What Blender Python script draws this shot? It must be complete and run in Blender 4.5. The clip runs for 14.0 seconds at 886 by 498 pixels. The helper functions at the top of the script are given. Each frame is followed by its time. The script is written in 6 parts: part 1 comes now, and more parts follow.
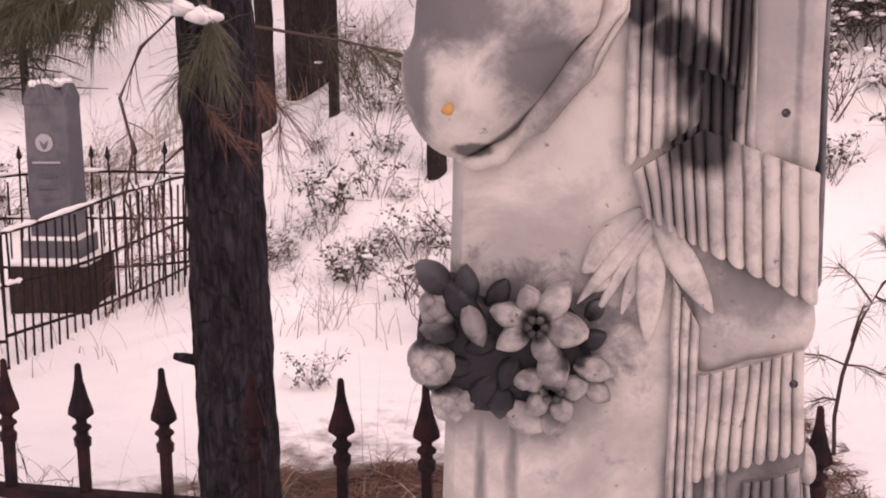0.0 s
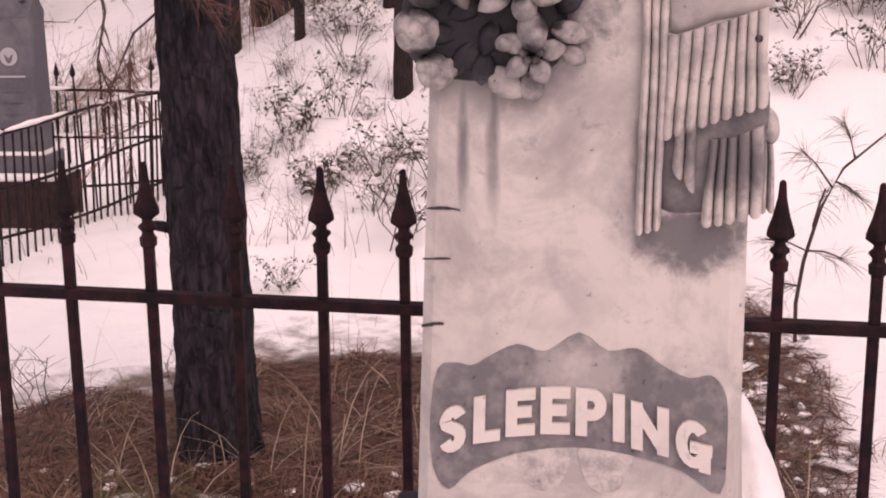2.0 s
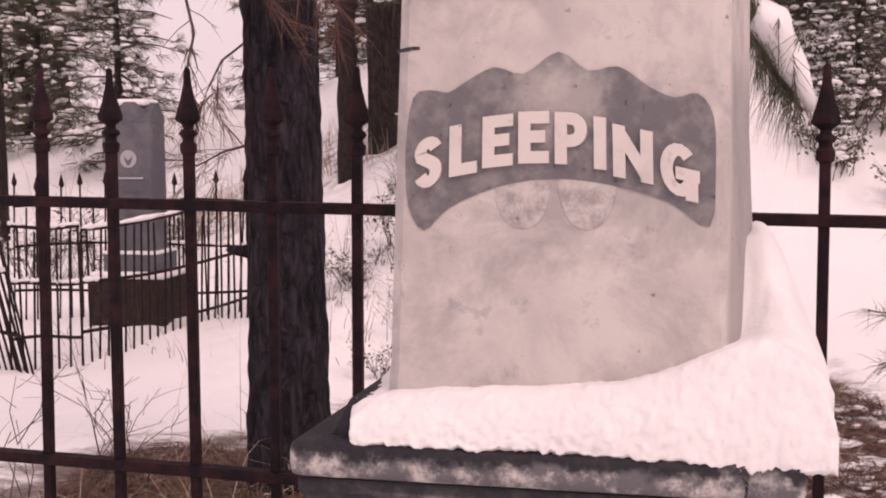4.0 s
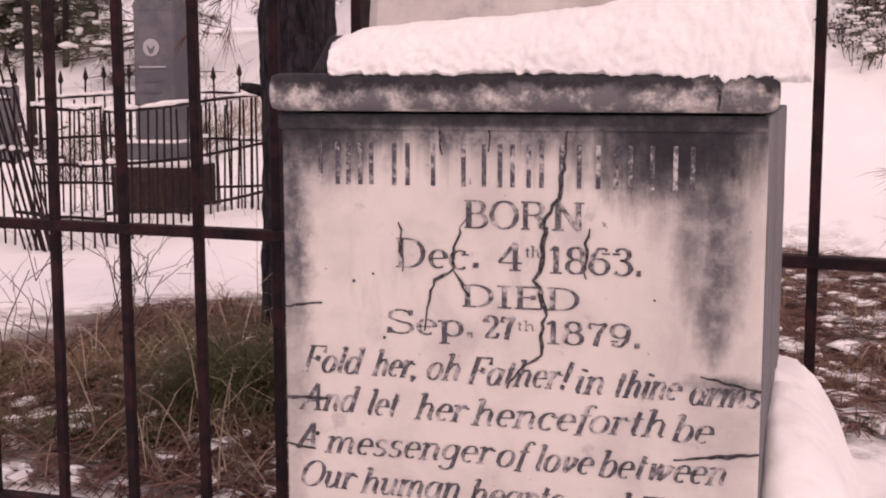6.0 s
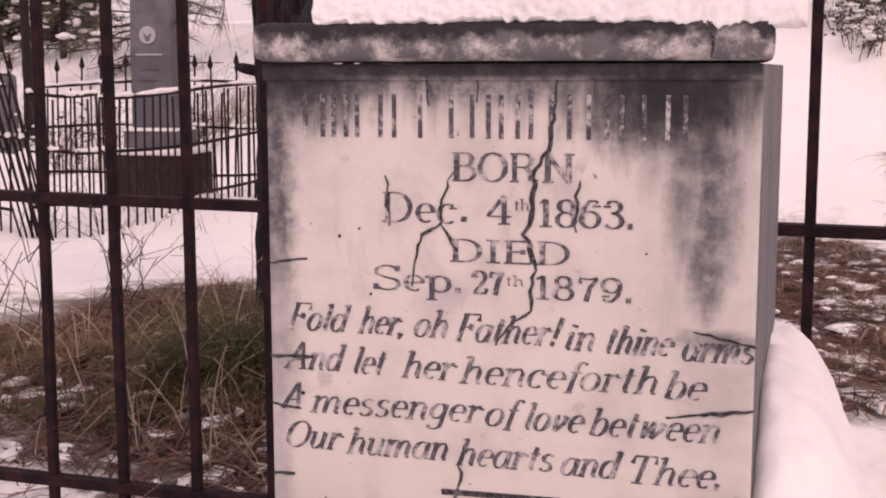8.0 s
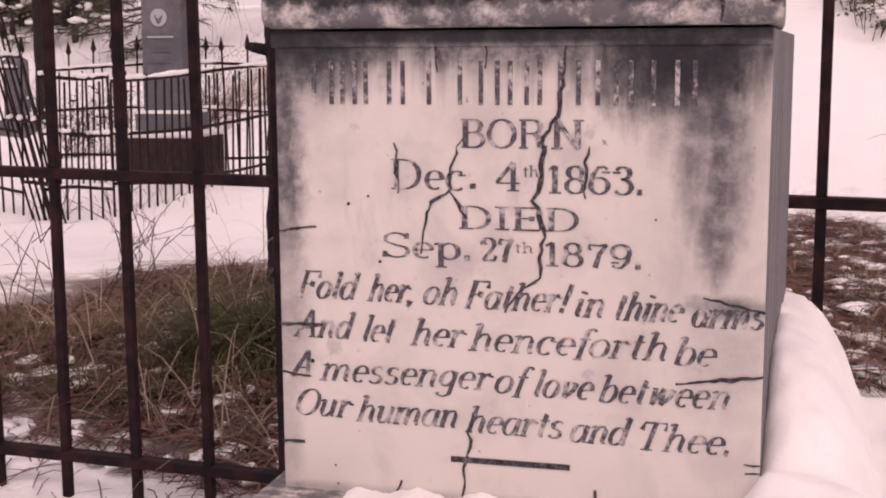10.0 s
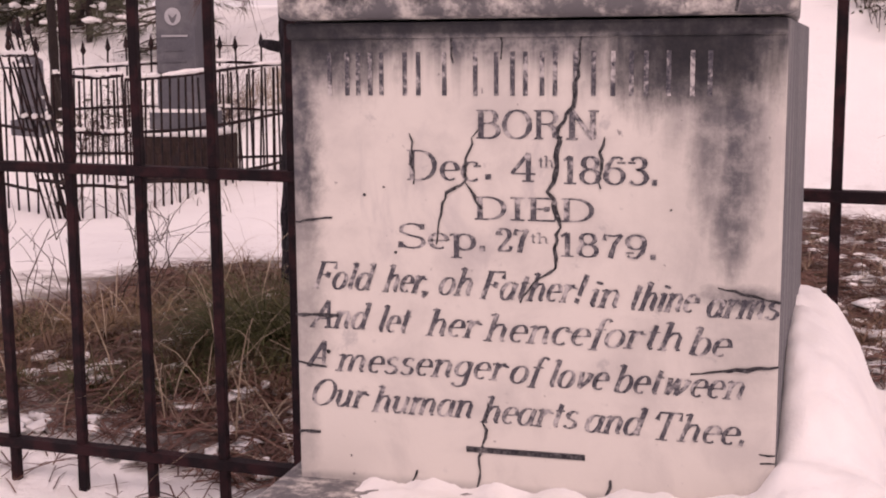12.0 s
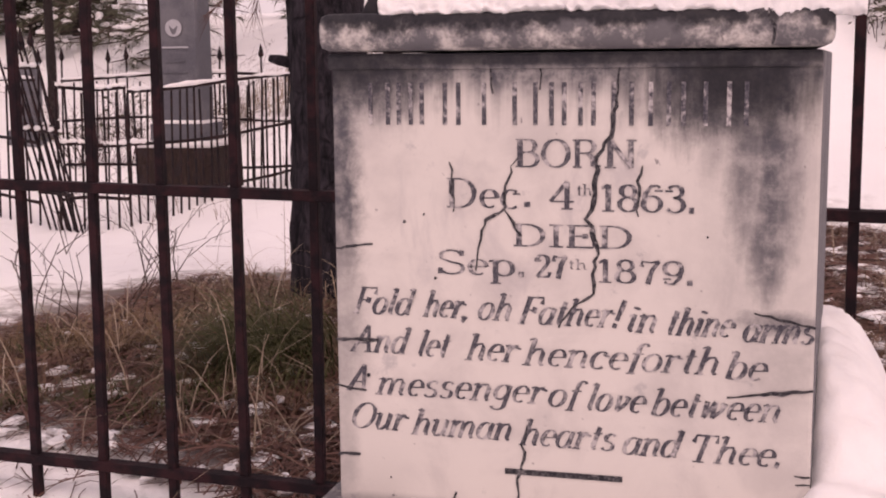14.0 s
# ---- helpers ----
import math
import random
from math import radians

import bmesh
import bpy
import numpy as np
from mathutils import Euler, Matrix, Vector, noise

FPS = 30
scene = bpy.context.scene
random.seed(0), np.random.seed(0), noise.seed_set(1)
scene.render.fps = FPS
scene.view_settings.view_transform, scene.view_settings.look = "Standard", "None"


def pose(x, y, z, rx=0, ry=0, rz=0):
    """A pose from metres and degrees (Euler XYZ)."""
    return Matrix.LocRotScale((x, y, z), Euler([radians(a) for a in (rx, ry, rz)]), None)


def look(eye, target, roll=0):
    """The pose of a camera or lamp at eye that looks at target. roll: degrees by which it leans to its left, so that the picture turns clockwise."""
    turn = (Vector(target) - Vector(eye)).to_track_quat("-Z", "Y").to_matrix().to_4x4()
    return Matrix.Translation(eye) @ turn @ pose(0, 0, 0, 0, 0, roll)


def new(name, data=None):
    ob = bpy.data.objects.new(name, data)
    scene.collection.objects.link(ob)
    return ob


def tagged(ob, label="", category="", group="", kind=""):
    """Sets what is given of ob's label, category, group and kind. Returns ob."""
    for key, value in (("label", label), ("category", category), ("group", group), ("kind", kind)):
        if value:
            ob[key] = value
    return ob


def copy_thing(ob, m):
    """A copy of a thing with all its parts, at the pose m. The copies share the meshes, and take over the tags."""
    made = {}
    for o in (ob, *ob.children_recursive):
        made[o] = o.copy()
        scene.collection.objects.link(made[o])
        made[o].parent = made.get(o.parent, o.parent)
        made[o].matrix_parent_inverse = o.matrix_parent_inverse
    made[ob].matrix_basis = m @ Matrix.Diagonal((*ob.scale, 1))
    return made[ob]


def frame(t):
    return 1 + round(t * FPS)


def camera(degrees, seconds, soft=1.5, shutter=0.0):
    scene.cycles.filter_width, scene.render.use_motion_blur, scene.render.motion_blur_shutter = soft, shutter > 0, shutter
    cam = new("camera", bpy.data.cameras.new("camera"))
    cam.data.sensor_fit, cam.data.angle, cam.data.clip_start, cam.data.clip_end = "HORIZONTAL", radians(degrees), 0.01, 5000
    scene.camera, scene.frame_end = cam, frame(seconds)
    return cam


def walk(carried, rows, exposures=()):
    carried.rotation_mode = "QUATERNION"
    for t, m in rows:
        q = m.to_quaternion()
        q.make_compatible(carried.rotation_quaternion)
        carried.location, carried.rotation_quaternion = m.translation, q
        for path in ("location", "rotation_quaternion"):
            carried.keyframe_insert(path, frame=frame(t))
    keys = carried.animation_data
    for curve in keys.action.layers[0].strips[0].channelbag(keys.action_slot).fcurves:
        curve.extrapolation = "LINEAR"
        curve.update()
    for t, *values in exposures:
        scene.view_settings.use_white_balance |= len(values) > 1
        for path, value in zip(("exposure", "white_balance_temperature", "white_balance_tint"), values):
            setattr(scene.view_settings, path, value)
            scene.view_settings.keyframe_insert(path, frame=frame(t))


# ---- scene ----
cam = camera(38.0, 14.0, 1.95)
PATH = [
    (0, (0.244, -0.956, 1.609), (-0.057, 0.984, 1.229), -0.5),
    (0.3, (0.288, -0.966, 1.588), (-0.183, 0.943, 1.223), -0.7),
    (0.5, (0.286, -0.985, 1.574), (-0.223, 0.909, 1.184), -0.6),
    (0.6, (0.272, -0.993, 1.565), (-0.237, 0.899, 1.162), -0.8),
    (1, (0.233, -1.034, 1.517), (-0.193, 0.879, 1.115), 0.1),
    (1.5, (0.218, -1.073, 1.477), (-0.06, 0.864, 1.062), -0.2),
    (2, (0.24, -1.058, 1.389), (-0.005, 0.876, 0.943), -0.5),
    (2.2, (0.254, -1.048, 1.352), (-0.005, 0.883, 0.899), -0.6),
    (4.3, (0.379, -1.058, 0.936), (-0.08, 0.883, 0.789), -0.1),
    (4.5, (0.383, -1.068, 0.899), (-0.082, 0.871, 0.755), -0.1),
    (5, (0.395, -1.088, 0.842), (-0.093, 0.844, 0.674), -0.1),
    (5.5, (0.407, -1.097, 0.785), (-0.081, 0.833, 0.593), 0.2),
    (6, (0.421, -1.076, 0.733), (-0.067, 0.845, 0.465), -0.1),
    (6.5, (0.439, -1.057, 0.694), (-0.047, 0.855, 0.366), -0.1),
    (7, (0.432, -1.03, 0.685), (-0.037, 0.885, 0.348), -0.1),
    (7.5, (0.429, -1.043, 0.695), (-0.041, 0.875, 0.381), -0.1),
    (8, (0.426, -1.054, 0.695), (-0.061, 0.866, 0.419), -0.1),
    (10.5, (0.429, -1.055, 0.675), (-0.076, 0.857, 0.37), -0.3),
    (11, (0.429, -1.057, 0.672), (-0.078, 0.853, 0.364), -0.3),
    (11.5, (0.422, -1.06, 0.673), (-0.095, 0.847, 0.361), -0.4),
    (12, (0.428, -1.06, 0.673), (-0.096, 0.847, 0.373), -0.4),
    (12.5, (0.434, -1.062, 0.674), (-0.075, 0.849, 0.376), -0.3),
    (13, (0.435, -1.068, 0.675), (-0.07, 0.844, 0.38), -0.3),
    (13.5, (0.424, -1.081, 0.674), (-0.085, 0.83, 0.376), -0.4),
    (14, (0.394, -1.089, 0.693), (-0.12, 0.822, 0.404), -0.5),
]
walk(cam, [(t, look(eye, target, roll)) for t, eye, target, roll in PATH],
     [(0, 0.16, 7500, 41), (2.2, 0.14, 7500, 41), (4.3, 0.04, 7500, 41), (14, 0.03, 7500, 41)])

# ---- world and sun: overcast winter daylight ----
world = bpy.data.worlds.new("overcast")
scene.world = world
world.use_nodes = True
wn, wl = world.node_tree.nodes, world.node_tree.links
sky = wn.new("ShaderNodeTexSky")
sky.sky_type = "NISHITA"
sky.sun_disc = False
sky.sun_elevation, sky.sun_rotation = radians(48), radians(142)
sky.dust_density, sky.air_density = 6.0, 1.0
cloud = wn.new("ShaderNodeMix")
cloud.data_type = "RGBA"
cloud.inputs[0].default_value = 0.75
wl.new(sky.outputs[0], cloud.inputs[6])
cloud.inputs[7].default_value = (9.0, 9.0, 9.3, 1)
wl.new(cloud.outputs[2], wn["Background"].inputs[0])
wn["Background"].inputs[1].default_value = 0.1
sun = new("sun", bpy.data.lights.new("sun", "SUN"))
sun.data.energy, sun.data.angle, sun.data.color = 0.9, radians(25), (1.0, 0.96, 0.92)
sun.matrix_world = look((2.0, -2.6, 3.7), (0, 0, 0))


# ---- materials ----
class Graph:
    """A small helper to write node materials."""

    def __init__(self, name):
        self.mat = bpy.data.materials.new(name)
        self.mat.use_nodes = True
        self.n, self.l = self.mat.node_tree.nodes, self.mat.node_tree.links
        self.bsdf = self.n["Principled BSDF"]
        self.pos = self.n.new("ShaderNodeNewGeometry").outputs["Position"]
        self.local = self.n.new("ShaderNodeTexCoord").outputs["Object"]

    def put(self, socket, v):
        if hasattr(v, "is_output"):
            self.l.new(v, socket)
        else:
            socket.default_value = v

    def math(self, op, a, b=0.0):
        nd = self.n.new("ShaderNodeMath")
        nd.operation = op
        self.put(nd.inputs[0], a)
        self.put(nd.inputs[1], b)
        return nd.outputs[0]

    def xyz(self, vec):
        nd = self.n.new("ShaderNodeSeparateXYZ")
        self.l.new(vec, nd.inputs[0])
        return nd.outputs[0], nd.outputs[1], nd.outputs[2]

    def scaled(self, vec, s):
        nd = self.n.new("ShaderNodeVectorMath")
        nd.operation = "MULTIPLY"
        self.l.new(vec, nd.inputs[0])
        nd.inputs[1].default_value = s
        return nd.outputs[0]

    def noise(self, vec, scale, detail=4.0, rough=0.55, warp=0.0):
        nd = self.n.new("ShaderNodeTexNoise")
        self.l.new(vec, nd.inputs["Vector"])
        nd.inputs["Scale"].default_value = scale
        nd.inputs["Detail"].default_value = detail
        nd.inputs["Roughness"].default_value = rough
        nd.inputs["Distortion"].default_value = warp
        return nd.outputs["Fac"]

    def step(self, v, lo, hi):
        nd = self.n.new("ShaderNodeMapRange")
        nd.interpolation_type = "SMOOTHSTEP"
        self.put(nd.inputs[0], v)
        a, b = (lo, hi) if lo < hi else (hi, lo)
        nd.inputs[1].default_value, nd.inputs[2].default_value = a, b
        nd.inputs[3].default_value, nd.inputs[4].default_value = (0, 1) if lo < hi else (1, 0)
        return nd.outputs[0]

    def mix(self, f, a, b):
        nd = self.n.new("ShaderNodeMix")
        nd.data_type = "RGBA"
        self.put(nd.inputs[0], f)
        self.put(nd.inputs[6], a if hasattr(a, "is_output") else (*a, 1))
        self.put(nd.inputs[7], b if hasattr(b, "is_output") else (*b, 1))
        return nd.outputs[2]

    def blob(self, x, z, cx, cz, rx, rz, wobble, soft=0.5):
        """A stain round (cx, cz) on an upright face, its rim pushed about by the wobble."""
        dx = self.math("DIVIDE", self.math("SUBTRACT", x, cx), rx)
        dz = self.math("DIVIDE", self.math("SUBTRACT", z, cz), rz)
        d = self.math("SQRT", self.math("ADD", self.math("MULTIPLY", dx, dx), self.math("MULTIPLY", dz, dz)))
        d = self.math("ADD", d, self.math("MULTIPLY", self.math("SUBTRACT", wobble, 0.5), 2.2))
        return self.step(d, 1.0 + soft, 1.0 - soft)

    def rand(self):
        return self.n.new("ShaderNodeObjectInfo").outputs["Random"]

    def island(self):
        return self.n.new("ShaderNodeNewGeometry").outputs["Random Per Island"]

    def done(self, colour, rough=0.6, bump=None, strength=0.3, dist=0.002, metal=0.0, sub=0.0, spec=0.5):
        self.put(self.bsdf.inputs["Base Color"], colour if hasattr(colour, "is_output") else (*colour, 1))
        self.put(self.bsdf.inputs["Roughness"], rough)
        self.bsdf.inputs["Metallic"].default_value = metal
        self.bsdf.inputs["Specular IOR Level"].default_value = spec
        if sub:
            self.bsdf.inputs["Subsurface Weight"].default_value = sub
            self.bsdf.inputs["Subsurface Radius"].default_value = (0.02, 0.018, 0.016)
            self.bsdf.inputs["Subsurface Scale"].default_value = 0.3
        if bump is not None:
            nd = self.n.new("ShaderNodeBump")
            nd.inputs["Strength"].default_value = strength
            nd.inputs["Distance"].default_value = dist
            self.l.new(bump, nd.inputs["Height"])
            self.l.new(nd.outputs[0], self.bsdf.inputs["Normal"])
        return self.mat


MARBLE, GRIME_AND_SHADE, BLACK = (0.60, 0.565, 0.525), (0.034, 0.036, 0.048), (0.007, 0.007, 0.011)


def marble(name, stains):
    """White weathered marble; stains(graph, x, z, streaks, clouds) gives the shares of grime, painted shade and black.
    """
    g = Graph(name)
    x, y, z = g.xyz(g.pos)
    clouds = g.noise(g.pos, 14, 6, 0.6, 0.4)
    streaks = g.noise(g.scaled(g.pos, (70, 70, 7)), 1.0, 5, 0.6)
    fine = g.noise(g.pos, 260, 3, 0.6)
    veins = g.noise(g.scaled(g.pos, (9, 9, 5)), 1.0, 6, 0.62, 1.2)
    base = g.mix(g.step(clouds, 0.42, 0.72), MARBLE, (0.49, 0.46, 0.435))
    base = g.mix(g.math("MULTIPLY", g.step(veins, 0.56, 0.70), 0.4), base, (0.33, 0.315, 0.33))
    base = g.mix(g.math("MULTIPLY", g.step(g.noise(g.pos, 85, 3), 0.69, 0.75), 0.7), base, (0.12, 0.11, 0.12))
    base = g.mix(times(g, g.step(g.noise(g.pos, 30, 5, 0.7), 0.60, 0.70), 0.45), base, (0.27, 0.265, 0.28))
    ragged = g.math("ADD", times(g, g.noise(g.pos, 42, 6, 0.68, 0.3), 0.75), times(g, clouds, 0.25))
    # On the carvings these shares also paint shade into the colour.
    grime, black = stains(g, x, z, streaks, ragged)
    base = g.mix(grime, base, g.mix(fine, GRIME_AND_SHADE, (0.085, 0.085, 0.10)))
    base = g.mix(black, base, BLACK)
    bump = g.math("ADD", g.math("MULTIPLY", fine, 0.4), clouds)
    return g.done(base, g.step(fine, -0.6, 1.3), bump, 0.25, 0.0015, spec=0.35)


def lot(g, *some):
    """The strongest of several shares."""
    out = some[0]
    for s in some[1:]:
        out = g.math("MAXIMUM", out, s)
    return out


def times(g, a, b):
    return g.math("MULTIPLY", a, b)


def die_stains(g, x, z, streaks, clouds):
    """Black lichen under the cap, down the west edge and in runs below the east corner."""
    wob = g.math("ADD", times(g, g.noise(g.scaled(g.pos, (48, 48, 9)), 1.0, 5, 0.65), 0.55), times(g, clouds, 0.45))
    drip = g.noise(g.scaled(g.pos, (55, 0, 3)), 1.0, 3, 0.6)
    patch = g.step(g.noise(g.pos, 52, 6, 0.72), 0.30, 0.62)
    hang = g.math("ADD", z, times(g, g.math("SUBTRACT", drip, 0.5), 0.085))
    pale = lot(g, g.blob(x, z, 0.283, 0.662, 0.016, 0.026, clouds, 0.5), g.blob(x, z, 0.10, 0.660, 0.05, 0.012, clouds, 0.7), g.blob(x, z, 0.19, 0.655, 0.05, 0.015, clouds, 0.7))
    top = times(g, g.step(hang, 0.640, 0.686), g.math("SUBTRACT", 1.0, times(g, pale, 0.45)))
    side = g.math("ADD", x, times(g, g.math("SUBTRACT", clouds, 0.5), 0.05))
    left = times(g, times(g, g.step(side, 0.034, 0.012), g.step(z, 0.40, 0.58)), 0.97)
    corner = g.blob(x, z, 0.018, 0.688, 0.075, 0.046, wob, 0.5)
    right = times(g, g.blob(x, z, 0.350, 0.674, 0.078, 0.050, wob, 0.5), g.step(x, 0.414, 0.398))
    run_a = times(g, g.blob(x, z, 0.362, 0.622, 0.020, 0.085, wob, 0.7), 0.85)
    run_b = times(g, g.blob(x, z, 0.384, 0.600, 0.020, 0.095, wob, 0.7), 0.95)
    run_c = times(g, g.blob(x, z, 0.380, 0.540, 0.017, 0.050, wob, 0.7), 0.9)
    run_d = times(g, g.blob(x, z, 0.335, 0.625, 0.012, 0.04, wob, 0.8), 0.5)
    arms = times(g, g.blob(x, z, 0.392, 0.474, 0.034, 0.010, clouds, 0.7), 0.85)
    veil = times(g, g.blob(x, z, 0.375, 0.52, 0.055, 0.10, wob, 0.9), 0.22)
    foot = times(g, g.step(z, 0.302, 0.293), 0.4)
    edge = times(g, g.blob(x, z, 0.004, 0.44, 0.022, 0.05, clouds, 0.7), 0.55)
    low = times(g, g.blob(x, z, 0.004, 0.34, 0.012, 0.06, clouds, 0.7), 0.35)
    smear = times(g, g.blob(x, z, 0.40, 0.43, 0.03, 0.03, clouds, 0.8), 0.3)
    grime = times(g, lot(g, top, left, corner, right, run_a, run_b, run_c, run_d, arms, veil, foot, edge, low, smear), g.math("ADD", 0.62, times(g, patch, 0.38)))
    seam = times(g, g.step(z, 0.685, 0.692), 0.8)
    black = lot(g, times(g, g.blob(x, z, 0.352, 0.674, 0.066, 0.036, wob, 0.8), 0.95), seam, times(g, g.blob(x, z, 0.02, 0.692, 0.07, 0.028, wob, 0.8), 0.85))
    return grime, black


def cap_stains(g, x, z, streaks, clouds):
    mott = g.step(g.noise(g.pos, 38, 6, 0.7), 0.30, 0.56)
    return times(g, mott, 0.9), times(g, g.step(g.math("ADD", z, times(g, g.noise(g.pos, 45, 4, 0.6), 0.04)), 0.735, 0.748), 0.97)


def shaft_shade_and_stains(g, x, z, streaks, clouds):
    wob = g.math("ADD", times(g, streaks, 0.6), times(g, clouds, 0.4))
    fall = g.step(z, 1.05, 1.25)
    smudge = g.math("ADD", 0.35, times(g, g.step(g.noise(g.scaled(g.pos, (20, 20, 9)), 1.0, 5, 0.6), 0.35, 0.65), 0.65))
    run_a = times(g, times(g, g.blob(x, z, 0.121, 1.20, 0.0055, 0.13, wob, 0.9), fall), times(g, smudge, 0.85))
    run_b = times(g, times(g, g.blob(x, z, 0.146, 1.20, 0.0060, 0.13, wob, 0.9), fall), times(g, smudge, 0.8))
    fan = times(g, times(g, g.blob(x, z, 0.125, 1.08, 0.04, 0.10, wob, 0.9), smudge), 0.35)
    # Shade under and round the wreath, put into the colour.
    halo = lot(g, times(g, g.blob(x, z, 0.15, 1.28, 0.09, 0.03, clouds, 0.8), 0.6), times(g, g.blob(x, z, 0.142, 1.348, 0.10, 0.064, clouds, 0.5), 0.92), times(g, g.blob(x, z, 0.215, 1.40, 0.05, 0.03, clouds, 0.7), 0.35))
    under = times(g, lot(g, g.blob(x, z, 0.314, 1.153, 0.046, 0.030, clouds, 0.45), g.blob(x, z, 0.275, 1.22, 0.012, 0.06, clouds, 0.8)), 0.85)
    # Shade below the flounce and across the cloth panel, painted in.
    pad = lot(g, times(g, g.blob(x, z, 0.325, 1.395, 0.06, 0.04, clouds, 0.7), 0.75), times(g, g.blob(x, z, 0.34, 1.60, 0.05, 0.10, clouds, 0.8), 0.55), times(g, g.step(z, 1.22, 1.30), 0.14))
    # A dark groove and the west bevel's shading, coloured rather than carved.
    fold = times(g, g.blob(x, z, 0.357, 1.62, 0.0045, 0.17, clouds, 0.9), 0.75)
    side = times(g, g.step(x, 0.118, 0.098), times(g, g.step(z, 1.38, 1.42), 0.5))
    # The east edge strip is painted grey to show the side face.
    return lot(g, run_a, run_b, fan, halo, under, pad, side, fold, times(g, times(g, g.step(x, 0.358, 0.367), g.step(z, 1.12, 1.02)), 0.5), times(g, g.step(g.noise(g.pos, 9, 6, 0.68, 0.4), 0.34, 0.68), 0.48), 0.10), 0.0


def cloth_shade_and_stains(g, x, z, streaks, clouds):
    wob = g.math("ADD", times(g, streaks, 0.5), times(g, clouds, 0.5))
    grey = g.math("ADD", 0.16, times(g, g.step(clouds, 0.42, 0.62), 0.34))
    # shade, bands and low paint shadow between the cloth layers; black is staining.
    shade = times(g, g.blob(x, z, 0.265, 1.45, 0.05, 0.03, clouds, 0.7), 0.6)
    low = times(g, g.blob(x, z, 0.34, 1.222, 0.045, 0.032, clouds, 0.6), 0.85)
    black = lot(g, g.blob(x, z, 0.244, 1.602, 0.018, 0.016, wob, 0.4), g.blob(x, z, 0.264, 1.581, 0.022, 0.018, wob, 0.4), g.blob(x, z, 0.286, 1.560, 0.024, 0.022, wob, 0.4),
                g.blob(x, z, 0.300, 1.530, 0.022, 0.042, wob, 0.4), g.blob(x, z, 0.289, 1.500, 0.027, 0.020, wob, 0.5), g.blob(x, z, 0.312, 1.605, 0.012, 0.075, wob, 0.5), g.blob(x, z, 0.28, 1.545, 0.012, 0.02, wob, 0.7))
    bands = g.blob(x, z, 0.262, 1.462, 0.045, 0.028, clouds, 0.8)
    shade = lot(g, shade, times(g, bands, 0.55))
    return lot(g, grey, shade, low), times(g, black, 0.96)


def swag_shade_and_stains(g, x, z, streaks, clouds):
    # Shading of the swag's top, lower east edge and west side, painted in.
    a = times(g, g.blob(x, z, 0.10, 1.60, 0.07, 0.03, clouds, 0.6), 0.85)
    b = times(g, g.blob(x, z, 0.17, 1.565, 0.035, 0.05, clouds, 0.6), 0.85)
    c = times(g, g.blob(x, z, 0.075, 1.555, 0.015, 0.06, clouds, 0.6), 0.8)
    return lot(g, a, b, c, times(g, g.step(clouds, 0.4, 0.7), 0.3)), times(g, g.blob(x, z, 0.117, 1.497, 0.016, 0.006, clouds, 0.3), 0.8)


def wreath_shade(g, x, z, streaks, clouds):
    # Base and rim leaves are coloured dark to read as gaps between petals.
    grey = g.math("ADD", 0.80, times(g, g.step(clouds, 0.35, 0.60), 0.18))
    # Shade of the wreath's hollows, painted black.
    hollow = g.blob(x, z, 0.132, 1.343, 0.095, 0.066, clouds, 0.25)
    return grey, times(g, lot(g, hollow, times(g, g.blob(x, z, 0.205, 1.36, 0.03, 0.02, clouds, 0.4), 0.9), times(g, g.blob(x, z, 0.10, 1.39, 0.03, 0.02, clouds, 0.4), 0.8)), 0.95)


def petal_shade_and_stains(g, x, z, streaks, clouds):
    mott = g.noise(g.pos, 55, 4, 0.6)
    # dark, low and heart paint shade near the hollow, below, and at flower centres.
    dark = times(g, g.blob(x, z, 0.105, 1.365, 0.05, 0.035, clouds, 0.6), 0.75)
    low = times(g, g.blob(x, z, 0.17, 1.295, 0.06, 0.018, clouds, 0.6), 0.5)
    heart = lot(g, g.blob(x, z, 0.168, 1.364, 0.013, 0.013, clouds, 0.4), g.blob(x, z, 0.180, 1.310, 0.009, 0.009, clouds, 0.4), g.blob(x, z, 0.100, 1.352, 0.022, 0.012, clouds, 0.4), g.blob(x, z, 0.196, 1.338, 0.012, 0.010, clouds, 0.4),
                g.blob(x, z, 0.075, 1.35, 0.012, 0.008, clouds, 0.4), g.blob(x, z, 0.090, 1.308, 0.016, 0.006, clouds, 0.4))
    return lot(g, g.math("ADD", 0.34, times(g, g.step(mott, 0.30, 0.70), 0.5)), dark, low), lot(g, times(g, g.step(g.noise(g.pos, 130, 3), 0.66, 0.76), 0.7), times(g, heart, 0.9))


def plaque_stains(g, x, z, streaks, clouds):
    rim = g.step(g.noise(g.pos, 60, 5, 0.6), 0.3, 0.6)
    mid = g.blob(x, z, 0.22, 1.03, 0.035, 0.03, clouds, 0.5)
    return g.math("SUBTRACT", g.math("ADD", 0.70, times(g, rim, 0.16)), times(g, mid, 0.35)), times(g, g.step(g.noise(g.pos, 120, 3), 0.66, 0.74), 0.6)


def clean(g, x, z, streaks, clouds):
    return times(g, g.step(clouds, 0.5, 0.7), 0.15), 0.0


M_die = marble("weathered_marble_die", die_stains)
M_cap = marble("mottled_marble_cap", cap_stains)
M_shaft = marble("streaked_marble_shaft", shaft_shade_and_stains)
M_cloth = marble("carved_cloth_marble", cloth_shade_and_stains)
M_swag = marble("carved_swag_marble", swag_shade_and_stains)
M_wreath = marble("carved_flower_marble", wreath_shade)
M_petal = marble("carved_petal_marble", petal_shade_and_stains)
